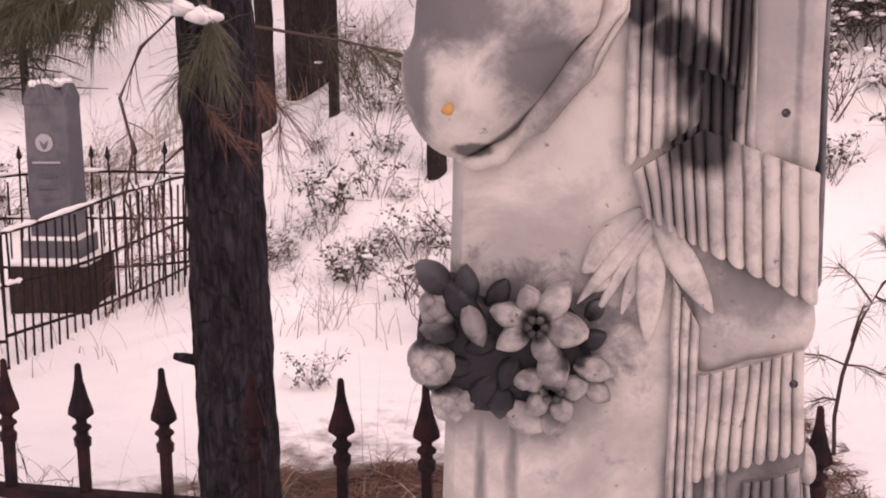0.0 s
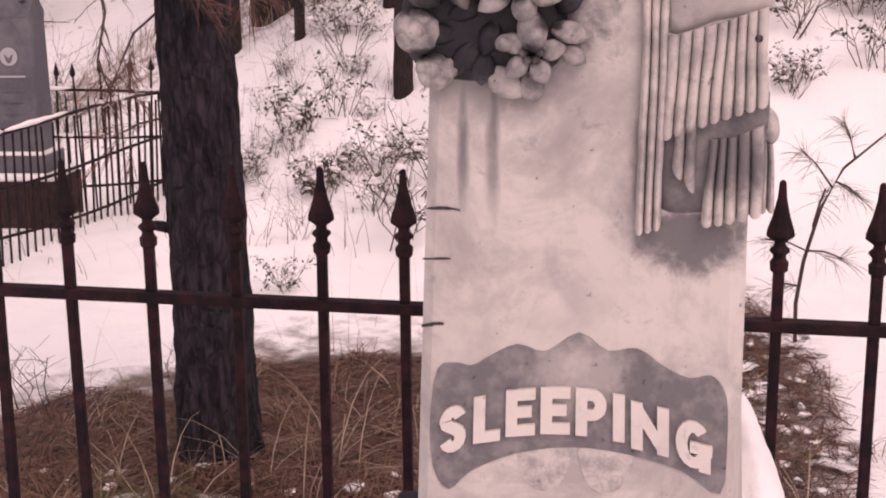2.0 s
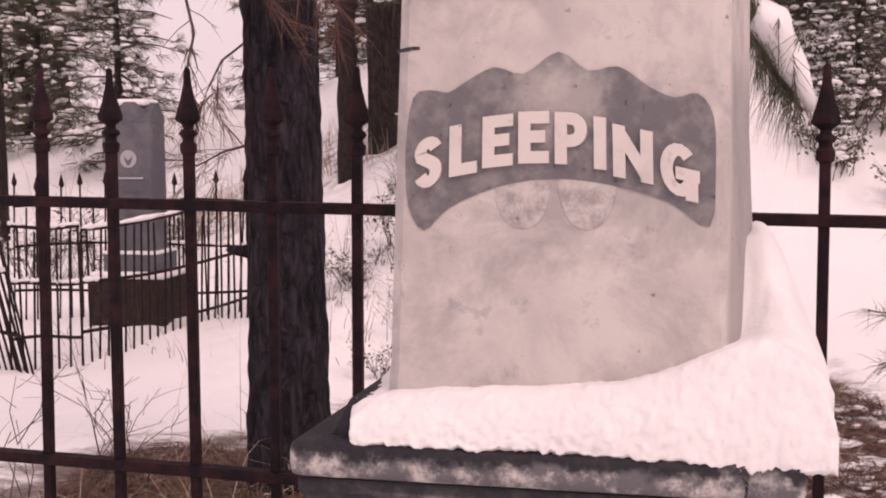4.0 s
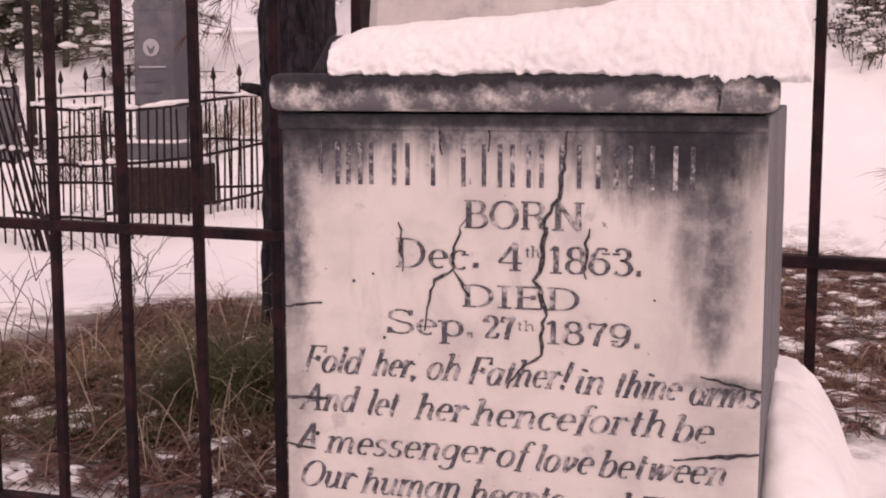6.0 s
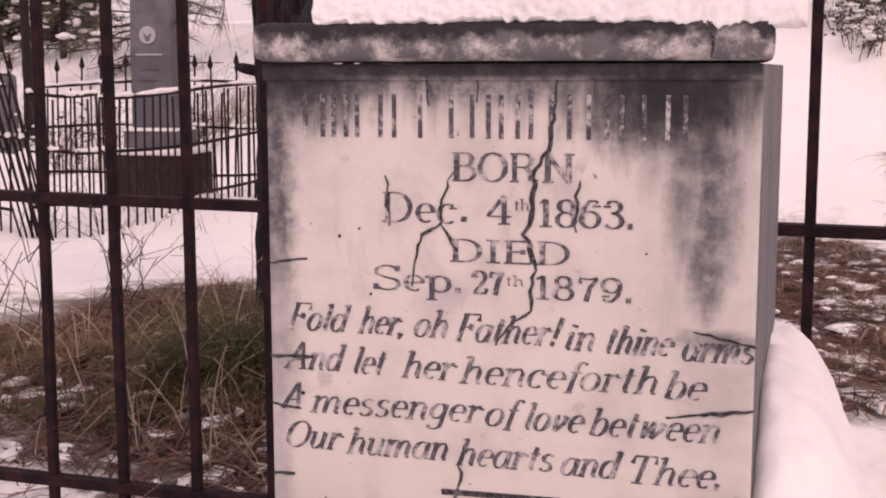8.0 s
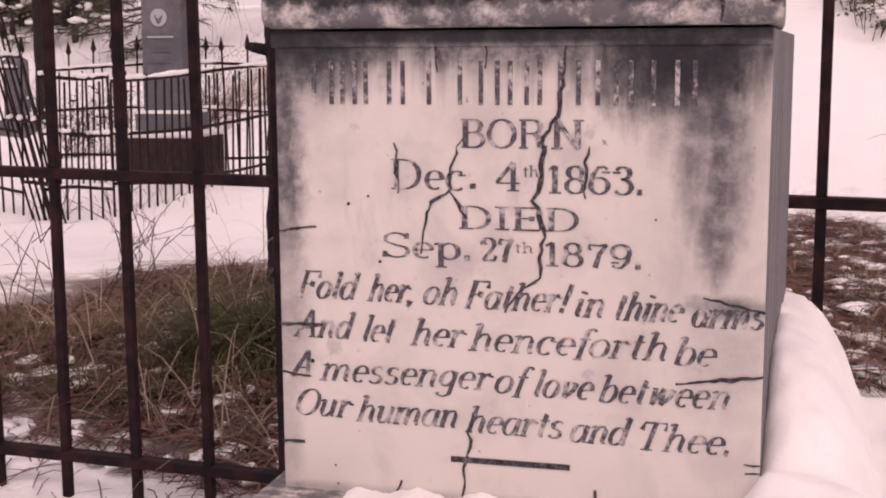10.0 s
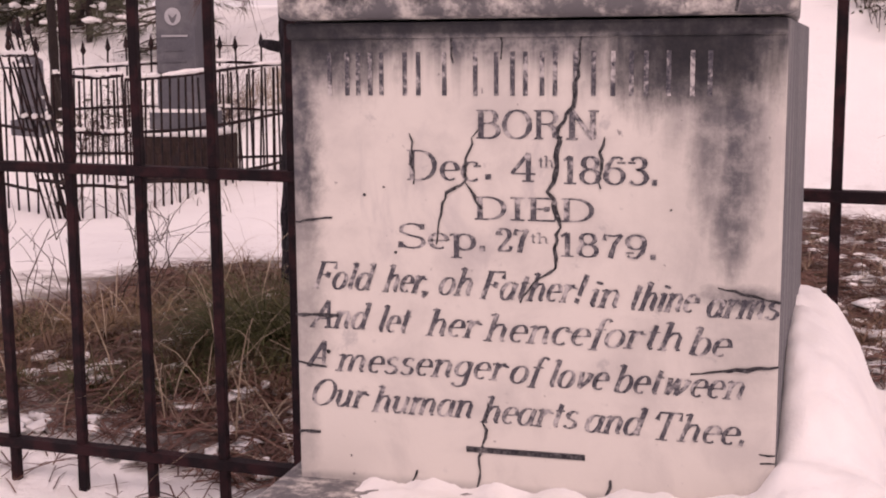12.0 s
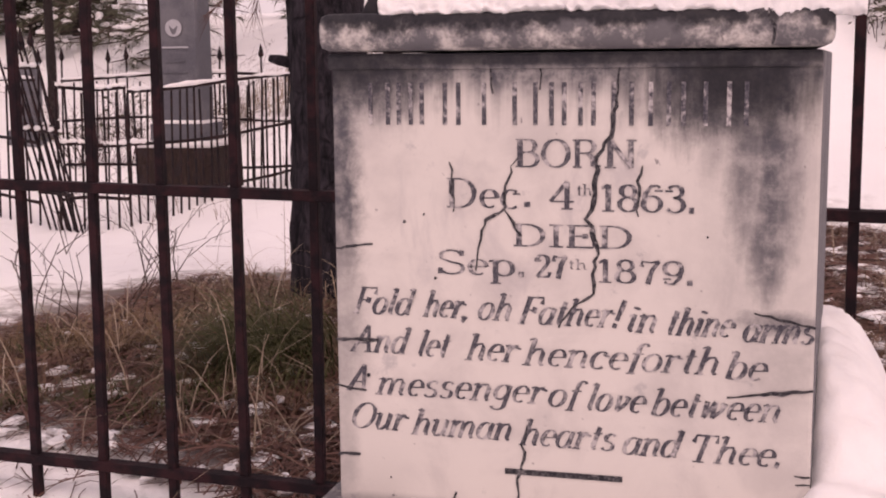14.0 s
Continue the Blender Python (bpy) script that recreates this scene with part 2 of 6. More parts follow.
M_plaque = marble("grimy_panel_and_shade_marble", plaque_stains)
M_lobe = marble("faded_grime_lobe", lambda g, x, z, streaks, clouds: (g.math("ADD", 0.16, times(g, g.step(g.noise(g.pos, 70, 5, 0.7), 0.35, 0.65), 0.4)), times(g, g.step(g.noise(g.pos, 140, 3), 0.68, 0.76), 0.4)))
M_letter = marble("clean_marble_letter", clean)


def ink(name, colour, fade):
    """Dirt settled in cut letters, worn away in places."""
    g = Graph(name)
    worn = g.math("ADD", times(g, g.noise(g.pos, 48, 4, 0.6), 0.6), times(g, g.noise(g.pos, 190, 3, 0.6), 0.4))
    fine = g.noise(g.pos, 420, 3, 0.6)
    c = g.mix(g.step(worn, fade, fade + 0.15), colour, (0.46, 0.435, 0.43))
    return g.done(g.mix(times(g, g.step(fine, 0.35, 0.80), 0.4), c, (0.30, 0.29, 0.30)), 0.9, spec=0.1)


M_ink = ink("dirt_in_letters", (0.052, 0.051, 0.064), 0.47)
M_crack = ink("crack_dirt_and_hole_shade", (0.02, 0.02, 0.024), 0.56)


def snow_material():
    g = Graph("shade_dulled_snow")
    a, b = g.noise(g.pos, 18, 5, 0.6), g.noise(g.pos, 220, 4, 0.7)
    # Darker than the ground's snow: the near heaps' shade put into the base colour.
    c = g.mix(g.step(a, 0.35, 0.7), (0.81, 0.80, 0.79), (0.75, 0.74, 0.74))
    return g.done(c, 0.6, g.math("ADD", a, times(g, b, 0.35)), 0.5, 0.006, sub=0.12, spec=0.3)


def ground_material():
    g = Graph("snowy_ground")
    x, y, z = g.xyz(g.pos)
    flat = g.scaled(g.pos, (1, 1, 0))
    big, mid, fine = g.noise(flat, 1.1, 5, 0.6), g.noise(flat, 7, 6, 0.65), g.noise(flat, 60, 4, 0.7)
    wob = g.math("ADD", times(g, big, 0.45), times(g, mid, 0.55))
    front = g.math("ADD", y, times(g, x, 0.40))
    a = times(g, g.blob(x, y, -0.58, 2.06, 1.16, 1.52, wob, 0.25), g.step(g.math("ADD", front, times(g, mid, 0.5)), 0.86, 1.04))
    b = times(g, g.blob(x, y, 0.56, 3.1, 0.34, 1.5, wob, 0.5), g.step(g.math("ADD", y, times(g, mid, 1.2)), 2.1, 2.7))
    c = times(g, times(g, g.blob(x, y, -3.1, 8.9, 1.5, 0.8, wob, 0.6), g.step(mid, 0.45, 0.6)), 0.7)
    d = times(g, g.step(y, 6.0, 8.5), times(g, g.step(mid, 0.60, 0.70), 0.6))
    bare = lot(g, times(g, a, lot(g, g.step(mid, 0.40, 0.45), times(g, g.step(y, 1.6, 2.2), 0.9))), times(g, b, g.step(g.noise(flat, 5, 6, 0.7), 0.43, 0.50)), c, d)
    litter = g.mix(g.noise(flat, 140, 3, 0.7), (0.030, 0.016, 0.013), (0.12, 0.062, 0.045))
    litter = g.mix(g.step(g.noise(flat, 9, 3), 0.50, 0.62), litter, (0.07, 0.065, 0.03))
    white = g.mix(g.step(big, 0.35, 0.7), (0.89, 0.88, 0.865), (0.84, 0.83, 0.825))
    colour = g.mix(bare, white, litter)
    return g.done(colour, 0.75, g.math("ADD", times(g, mid, 1.5), times(g, fine, 0.5)), 0.6, 0.02, spec=0.25)


def iron_material(name, colour, rust):
    g = Graph(name)
    a, b = g.noise(g.pos, 30, 5, 0.6), g.noise(g.pos, 300, 3, 0.6)
    c = g.mix(g.step(a, 0.40, 0.65), colour, rust)
    c = g.mix(times(g, g.step(b, 0.6, 0.75), 0.5), c, (0.055, 0.032, 0.034))
    return g.done(c, g.step(b, -0.9, 1.2), g.math("ADD", a, b), 0.35, 0.001, spec=0.18)


def bark_material(name, dark, light):
    g = Graph(name)
    ridge = g.noise(g.scaled(g.local, (46, 46, 11)), 1.0, 6, 0.7, 0.5)
    vor = g.n.new("ShaderNodeTexVoronoi")
    vor.feature = "DISTANCE_TO_EDGE"
    warp = g.n.new("ShaderNodeVectorMath")
    warp.operation = "ADD"
    bent = g.n.new("ShaderNodeTexNoise")
    bent.inputs["Scale"].default_value = 9.0
    g.l.new(g.local, bent.inputs["Vector"])
    g.l.new(g.scaled(g.local, (30, 30, 9)), warp.inputs[0])
    g.l.new(g.scaled(bent.outputs["Color"], (2.2, 2.2, 2.2)), warp.inputs[1])
    g.l.new(warp.outputs[0], vor.inputs["Vector"])
    vor.inputs["Scale"].default_value = 1.0
    plate = g.step(vor.outputs["Distance"], 0.01, 0.20)
    c = g.mix(g.step(ridge, 0.34, 0.66), dark, light)
    c = g.mix(g.math("ADD", 0.5, times(g, plate, 0.5)), dark, c)
    c = g.mix(times(g, g.step(g.noise(g.local, 14, 3), 0.52, 0.66), 0.5), c, (0.034, 0.027, 0.032))
    return g.done(c, 0.9, g.math("ADD", times(g, plate, 0.35), ridge), 1.0, 0.016, spec=0.2)


def leafy(name, a, b, rough=0.6):
    g = Graph(name)
    tint = g.math("ADD", times(g, g.island(), 0.6), times(g, g.step(g.noise(g.pos, 5, 4, 0.6), 0.3, 0.7), 0.4))
    return g.done(g.mix(tint, a, b), rough, spec=0.3)


def granite():
    g = Graph("grey_granite")
    f, c = g.noise(g.local, 160, 3, 0.7), g.noise(g.local, 5, 5, 0.6)
    col = g.mix(f, (0.040, 0.041, 0.052), (0.13, 0.13, 0.15))
    return g.done(g.mix(times(g, g.step(c, 0.45, 0.65), 0.4), col, (0.20, 0.195, 0.205)), 0.7, f, 0.2, 0.002)


M_snow, M_ground = snow_material(), ground_material()
M_iron = iron_material("painted_iron", (0.0085, 0.0046, 0.0068), (0.029, 0.0098, 0.0120))
M_old_iron = iron_material("rusty_iron", (0.010, 0.007, 0.009), (0.030, 0.015, 0.015))
M_bark = bark_material("pine_bark", (0.008, 0.007, 0.010), (0.048, 0.041, 0.051))
M_far_bark = bark_material("far_pine_bark", (0.02, 0.015, 0.015), (0.06, 0.044, 0.04))
M_twig = leafy("twig_bark", (0.05, 0.035, 0.03), (0.10, 0.07, 0.06), 0.9)
M_needle = leafy("pine_needles", (0.04, 0.045, 0.026), (0.11, 0.105, 0.065))
M_dead = leafy("dead_needles", (0.050, 0.023, 0.019), (0.185, 0.090, 0.066))
M_grass = leafy("dry_grass", (0.06, 0.034, 0.022), (0.23, 0.145, 0.095), 0.8)
M_green = leafy("green_grass", (0.024, 0.028, 0.010), (0.095, 0.095, 0.035), 0.8)
M_straw = leafy("yellow_straw", (0.085, 0.050, 0.026), (0.25, 0.165, 0.090), 0.8)
M_pale = leafy("pale_straw", (0.22, 0.16, 0.11), (0.42, 0.34, 0.26), 0.8)
M_leaf = leafy("shrub_leaves", (0.03, 0.035, 0.022), (0.09, 0.085, 0.055))
M_granite = granite()
M_rustblock = bark_material("rusty_brown_stone", (0.030, 0.020, 0.018), (0.06, 0.038, 0.032))


# ---- building helpers ----
def part(name, bm, material, parent=None, label="", smooth=False):
    """Links a bmesh, given in world coordinates, as one mesh object under a thing or a part."""
    me = bpy.data.meshes.new(name)
    at = Vector((0, 0, 0))
    top = parent
    while top is not None:
        at += top.location
        top = top.parent
    bmesh.ops.translate(bm, vec=-at, verts=bm.verts)
    bmesh.ops.recalc_face_normals(bm, faces=bm.faces)
    if smooth:
        for f in bm.faces:
            f.smooth = True
    bm.to_mesh(me)
    bm.free()
    me.materials.append(material)
    ob = new(name, me)
    ob.parent = parent
    return tagged(ob, label)


def thing(name, at, label, category, group="", kind=""):
    ob = new(name)
    ob.location = at
    ob.empty_display_size = 0.05
    return tagged(ob, label, category, group, kind)


def block(x0, x1, y0, y1, z0, z1, bevel=0.0, segs=2, bm=None, top=(0, 0)):
    """A bevelled box; top narrows the upper face by that much at each side in x and y."""
    own = bm or bmesh.new()
    tx, ty = top
    lo = [own.verts.new(p) for p in ((x0, y0, z0), (x1, y0, z0), (x1, y1, z0), (x0, y1, z0))]
    hi = [own.verts.new(p) for p in ((x0 + tx, y0 + ty, z1), (x1 - tx, y0 + ty, z1), (x1 - tx, y1 - ty, z1), (x0 + tx, y1 - ty, z1))]
    faces = [own.faces.new(lo[::-1]), own.faces.new(hi)]
    faces += [own.faces.new((lo[i], lo[(i + 1) % 4], hi[(i + 1) % 4], hi[i])) for i in range(4)]
    if bevel:
        edges = list({e for f in faces for e in f.edges})
        bmesh.ops.bevel(own, geom=edges, offset=bevel, segments=segs, profile=0.6, affect="EDGES")
    return own


def tube(bm, path, radii, sides=6):
    """A round bar along a path, with a radius at each point."""
    rings = []
    for i, p in enumerate(path):
        a, b = Vector(path[max(i - 1, 0)]), Vector(path[min(i + 1, len(path) - 1)])
        d = (b - a).normalized() if (b - a).length > 1e-9 else Vector((0, 0, 1))
        u = d.orthogonal().normalized() if abs(d.z) < 0.9 else d.cross(Vector((0, 1, 0))).normalized()
        v = d.cross(u)
        rings.append([bm.verts.new(Vector(p) + radii[i] * (math.cos(k * math.tau / sides) * u + math.sin(k * math.tau / sides) * v)) for k in range(sides)])
    for r, q in zip(rings, rings[1:]):
        for k in range(sides):
            bm.faces.new((r[k], r[(k + 1) % sides], q[(k + 1) % sides], q[k]))
    bm.faces.new(rings[0][::-1])
    bm.faces.new(rings[-1])
    return bm


def rounded(outline, steps=4):
    """A closed smooth curve through the points of an outline."""
    n, out = len(outline), []
    for i in range(n):
        p = [Vector(outline[(i + k) % n]) for k in (-1, 0, 1, 2)]
        for s in range(steps):
            t = s / steps
            out.append(0.5 * ((2 * p[1]) + (p[2] - p[0]) * t + (2 * p[0] - 5 * p[1] + 4 * p[2] - p[3]) * t * t + (3 * p[1] - p[0] - 3 * p[2] + p[3]) * t ** 3))
    return out


def relief(outline, face, height, rings=6, power=2.0, centre=None, steps=4, bm=None, ripple=None):
    """A carved cushion that swells out of an upright face: outline in x and z, its middle height in front of the face."""
    own = bm or bmesh.new()
    rim = rounded(outline, steps)
    mid = Vector(centre) if centre else sum(rim, Vector((0, 0))) / len(rim)
    loops = []
    for r in range(rings):
        s = 1 - r / rings
        h = height * (1 - s ** power) ** (1 / power)
        loops.append([])
        for p in rim:
            q = mid + (p - mid) * s
            extra = ripple(q.x, q.y) * (1 - s) if ripple else 0
            loops[-1].append(own.verts.new((q.x, face - h - extra, q.y)))
    tip = own.verts.new((mid.x, face - height, mid.y))
    back = [own.verts.new((p.x, face + 0.004, p.y)) for p in rim]
    n = len(rim)
    for a, b in zip([back] + loops, loops):
        for k in range(n):
            own.faces.new((a[k], a[(k + 1) % n], b[(k + 1) % n], b[k]))
    for k in range(n):
        own.faces.new((loops[-1][k], loops[-1][(k + 1) % n], tip))
    own.faces.new(back[::-1])
    return own


def lerp_line(line, u):
    """The point at share u of a polyline."""
    seg = u * (len(line) - 1)
    i = min(int(seg), len(line) - 2)
    return Vector(line[i]).lerp(Vector(line[i + 1]), seg - i)


def pleats(top, bottom, ribs, face, out, depth, rows=14, jag=0.004):
    """Hanging cloth with upright round folds between a top and a bottom line (x, z), carved proud of a face."""
    bm, cols, grid = bmesh.new(), ribs * 8, []
    for r in range(rows + 1):
        v, line = r / rows, []
        for c in range(cols + 1):
            u = c / cols
            a, b = lerp_line(top, u), lerp_line(bottom, u)
            wave = abs(math.sin(math.pi * u * ribs))
            p = a.lerp(b, v)
            drop = jag * wave ** 0.5 * v ** 6
            p.x += 0.0012 * noise.noise((p.x * 40, p.y * 25, 1.7))
            line.append(bm.verts.new((p.x, face - out - depth * 1.5 * wave ** 0.5 * (0.6 + 0.4 * v) - 0.002 * noise.noise((p.x * 30, p.y * 14, 0.3)), p.y - drop)))
        grid.append(line)
    rim = [bm.verts.new((v.co.x, face + 0.004, v.co.z)) for v in grid[-1]]
    roof = [bm.verts.new((v.co.x, face + 0.004, v.co.z)) for v in grid[0]]
    sheets = [roof] + grid + [rim]
    for a, b in zip(sheets, sheets[1:]):
        for c in range(cols):
            bm.faces.new((a[c], a[c + 1], b[c + 1], b[c]))
    return bm


def ribbon(bm, line, face, widths, proud=0.0006):
    """A thin strip along a line (x, z) of an upright face."""
    pts = [Vector(p) for p in line]
    left, right = [], []
    for i, p in enumerate(pts):
        d = (pts[min(i + 1, len(pts) - 1)] - pts[max(i - 1, 0)]).normalized()
        n = Vector((-d.y, d.x)) * widths[i] / 2
        left.append(bm.verts.new((p.x + n.x, face - proud, p.y + n.y)))
        right.append(bm.verts.new((p.x - n.x, face - proud, p.y - n.y)))
    for i in range(len(pts) - 1):
        bm.faces.new((left[i], left[i + 1], right[i + 1], right[i]))
    return bm


def crack_line(corners, seed, rough=0.0022, width=0.0016):
    """A jagged crack through a few corners, with its widths."""
    rng, pts = random.Random(seed), []
    for a, b in zip(corners, corners[1:]):
        n = max(2, int((Vector(b) - Vector(a)).length / 0.006))
        pts += [Vector(a).lerp(Vector(b), k / n) + Vector((rng.uniform(-rough, rough), rng.uniform(-rough, rough) * 0.4)) for k in range(n)]
    pts.append(Vector(corners[-1]))
    wide = [width * rng.uniform(0.5, 1.5) * (0.35 + 0.65 * math.sin(math.pi * (i + 1) / (len(pts) + 1))) for i in range(len(pts))]
    return pts, wide


def arc(cx, cz, rx, rz, a, b, n=9):
    return [(cx + rx * math.cos(radians(a + (b - a) * k / n)), cz + rz * math.sin(radians(a + (b - a) * k / n))) for k in range(n + 1)]


GLYPHS = {}


def stem(x, low, high, ends="bt", half=0.13):
    """An upright stroke with hairline serifs at its foot (b), head (t) or the west half of its head (f)."""
    out = [[(x, low), (x, high)]]
    if "b" in ends:
        out.append([(x - half, low + 0.02), (x + half, low + 0.02)])
    if "t" in ends:
        out.append([(x - half, high - 0.02), (x + half, high - 0.02)])
    if "f" in ends:
        out.append([(x - half * 1.2, high - 0.06), (x, high - 0.01)])
    return out


def dot(x, z, r=0.035):
    return [[(x - r, z), (x - r, z + 2 * r)], [(x, z), (x, z + 2 * r)], [(x + r, z), (x + r, z + 2 * r)]]


def glyph(ch, wide, *strokes):
    GLYPHS[ch] = (wide, [line for some in strokes for line in (some if isinstance(some[0], list) else [list(some)])])


def hook(x):
    return [(x, 0.12), (x + 0.04, 0.03), (x + 0.12, 0.05)]


glyph("B", 0.78, stem(0.16, 0, 1), [(0.16, 0.98), (0.4, 0.98)] + arc(0.4, 0.755, 0.20, 0.225, 90, -90) + [(0.16, 0.53)], [(0.4, 0.53)] + arc(0.42, 0.275, 0.25, 0.255, 90, -90) + [(0.16, 0.02)])
glyph("D", 0.86, stem(0.16, 0, 1), [(0.16, 0.98), (0.36, 0.98)] + arc(0.36, 0.5, 0.38, 0.48, 90, -90) + [(0.16, 0.02)])
glyph("E", 0.78, stem(0.16, 0, 1), [(0.1, 0.98), (0.66, 0.98), (0.68, 0.74)], [(0.16, 0.52), (0.48, 0.52)], [(0.48, 0.62), (0.48, 0.42)], [(0.1, 0.02), (0.66, 0.02), (0.70, 0.28)])
glyph("F", 0.74, stem(0.16, 0, 1), [(0.1, 0.98), (0.66, 0.98), (0.68, 0.74)], [(0.16, 0.52), (0.48, 0.52)], [(0.48, 0.62), (0.48, 0.42)])
glyph("I", 0.42, stem(0.2, 0, 1, "bt", 0.17))
glyph("N", 0.98, [(0.2, 0), (0.2, 1)], [(0.04, 0.02), (0.36, 0.02)], [(0.04, 0.98), (0.24, 0.98)], [(0.2, 0.98), (0.78, 0.02)], [(0.78, 0.02), (0.78, 1)], [(0.64, 0.98), (0.94, 0.98)])
glyph("O", 0.88, arc(0.42, 0.5, 0.36, 0.49, 90, 450, 20))
glyph("R", 0.90, stem(0.16, 0, 1), [(0.16, 0.98), (0.42, 0.98)] + arc(0.42, 0.75, 0.22, 0.23, 90, -90) + [(0.16, 0.52)], [(0.44, 0.52), (0.58, 0.40), (0.62, 0.10), (0.70, 0.02), (0.82, 0.08)])
glyph("A", 0.92, [(0.1, 0.02), (0.44, 1.0)], [(0.44, 1.0), (0.76, 0.02)], [(0.22, 0.34), (0.64, 0.34)], [(0.0, 0.02), (0.24, 0.02)], [(0.6, 0.02), (0.9, 0.02)])
glyph("T", 0.84, stem(0.4, 0, 1, "b", 0.17), [(0.06, 0.72), (0.08, 0.98), (0.72, 0.98), (0.74, 0.72)])
glyph("S", 0.70, arc(0.33, 0.75, 0.25, 0.23, 20, 215, 10) + [(0.33, 0.5)] + arc(0.34, 0.26, 0.27, 0.24, 50, -160, 12), [(0.58, 0.98), (0.58, 0.76)], [(0.07, 0.02), (0.07, 0.26)])
glyph("a", 0.62, arc(0.26, 0.32, 0.21, 0.31, 60, 400, 14), [(0.48, 0.62), (0.48, 0.12)], hook(0.48))
glyph("b", 0.62, stem(0.12, 0.02, 1, "f"), arc(0.31, 0.32, 0.21, 0.31, 150, -150, 14))
glyph("c", 0.54, arc(0.28, 0.32, 0.22, 0.31, 50, 310, 14), dot(0.42, 0.47, 0.03))
glyph("d", 0.64, arc(0.26, 0.32, 0.21, 0.31, 40, 330, 14), stem(0.48, 0.1, 1, "f"), hook(0.48))
glyph("e", 0.54, [(0.08, 0.34), (0.46, 0.36)] + arc(0.27, 0.33, 0.20, 0.30, 5, 305, 14))
glyph("f", 0.40, stem(0.18, -0.12, 0.8, "b"), arc(0.30, 0.80, 0.12, 0.19, 180, 30, 7), [(0.04, 0.62), (0.34, 0.62)])
glyph("g", 0.60, arc(0.26, 0.36, 0.20, 0.27, 30, 390, 14), [(0.46, 0.62), (0.46, -0.12)] + arc(0.27, -0.14, 0.19, 0.16, 0, -170, 8))
glyph("h", 0.68, stem(0.14, 0, 1, "bf"), [(0.14, 0.42), (0.26, 0.60), (0.42, 0.62), (0.50, 0.48), (0.50, 0.10)], hook(0.50))
glyph("i", 0.32, stem(0.14, 0.1, 0.64, "f"), hook(0.14), dot(0.14, 0.82))
glyph("l", 0.32, stem(0.14, 0.1, 1, "f"), hook(0.14))
glyph("m", 0.98, stem(0.12, 0, 0.64, "bf"), [(0.12, 0.42), (0.24, 0.60), (0.38, 0.62), (0.45, 0.48), (0.45, 0.0)], [(0.45, 0.42), (0.57, 0.60), (0.71, 0.62), (0.79, 0.48), (0.79, 0.10)], hook(0.79))
glyph("n", 0.68, stem(0.14, 0, 0.64, "bf"), [(0.14, 0.42), (0.26, 0.60), (0.42, 0.62), (0.50, 0.48), (0.50, 0.10)], hook(0.50))
glyph("o", 0.58, arc(0.27, 0.32, 0.22, 0.31, 90, 450, 16))
glyph("p", 0.64, stem(0.14, -0.32, 0.64, "bf"), arc(0.33, 0.32, 0.21, 0.31, 150, -150, 14))
glyph("r", 0.50, stem(0.14, 0, 0.64, "bf"), [(0.14, 0.40), (0.26, 0.58), (0.38, 0.62)], dot(0.40, 0.50, 0.03))
glyph("s", 0.50, arc(0.24, 0.47, 0.15, 0.155, 30, 215, 8) + [(0.24, 0.33)] + arc(0.24, 0.17, 0.17, 0.155, 50, -160, 10))
glyph("t", 0.42, stem(0.18, 0.12, 0.86, ""), hook(0.18), [(0.04, 0.62), (0.34, 0.62)])
glyph("u", 0.66, stem(0.12, 0.15, 0.64, "f"), [(0.12, 0.16), (0.20, 0.02), (0.34, 0.04), (0.48, 0.22)], stem(0.48, 0.12, 0.64, ""), hook(0.48))
glyph("v", 0.60, [(0.06, 0.60), (0.14, 0.62), (0.22, 0.04)], [(0.22, 0.04), (0.44, 0.32), (0.48, 0.58)], dot(0.44, 0.52, 0.03))
glyph("w", 0.88, [(0.06, 0.60), (0.14, 0.62), (0.20, 0.04)], [(0.20, 0.04), (0.42, 0.60)], [(0.42, 0.62), (0.48, 0.04)], [(0.48, 0.04), (0.70, 0.32), (0.74, 0.58)], dot(0.70, 0.52, 0.03))
glyph("1", 0.50, stem(0.24, 0, 0.98, "b", 0.17), [(0.06, 0.84), (0.24, 0.97)])
glyph("2", 0.66, dot(0.12, 0.70, 0.04), arc(0.30, 0.73, 0.22, 0.25, 175, -30, 10) + [(0.08, 0.04)], [(0.08, 0.06), (0.34, 0.05), (0.54, 0.07), (0.58, 0.26)])
glyph("3", 0.64, dot(0.12, 0.74, 0.035), arc(0.28, 0.76, 0.20, 0.21, 150, -70, 9) + [(0.24, 0.53)] + arc(0.28, 0.27, 0.24, 0.26, 80, -150, 11))
glyph("4", 0.70, stem(0.46, 0, 1, "b", 0.15), [(0.46, 1.0), (0.04, 0.28)], [(0.04, 0.28), (0.64, 0.28)])
glyph("6", 0.66, arc(0.31, 0.30, 0.24, 0.29, 90, 450, 14), [(0.08, 0.32), (0.12, 0.66), (0.28, 0.94), (0.44, 0.97), (0.52, 0.88)], dot(0.48, 0.74, 0.035))
glyph("7", 0.64, [(0.08, 0.72), (0.10, 0.94), (0.34, 0.90), (0.56, 0.97)], [(0.56, 0.97), (0.36, 0.56), (0.26, 0.0)], [(0.30, 0.30), (0.25, 0.0)])
glyph("8", 0.66, arc(0.30, 0.75, 0.19, 0.22, 90, 450, 14), arc(0.30, 0.27, 0.24, 0.26, 90, 450, 14))
glyph("9", 0.66, arc(0.30, 0.68, 0.23, 0.29, 90, 450, 14), [(0.53, 0.66), (0.48, 0.30), (0.32, 0.04), (0.16, 0.03), (0.08, 0.12)], dot(0.13, 0.20, 0.035))
glyph(".", 0.26, [(0.1, -0.01), (0.1, 0.20)])
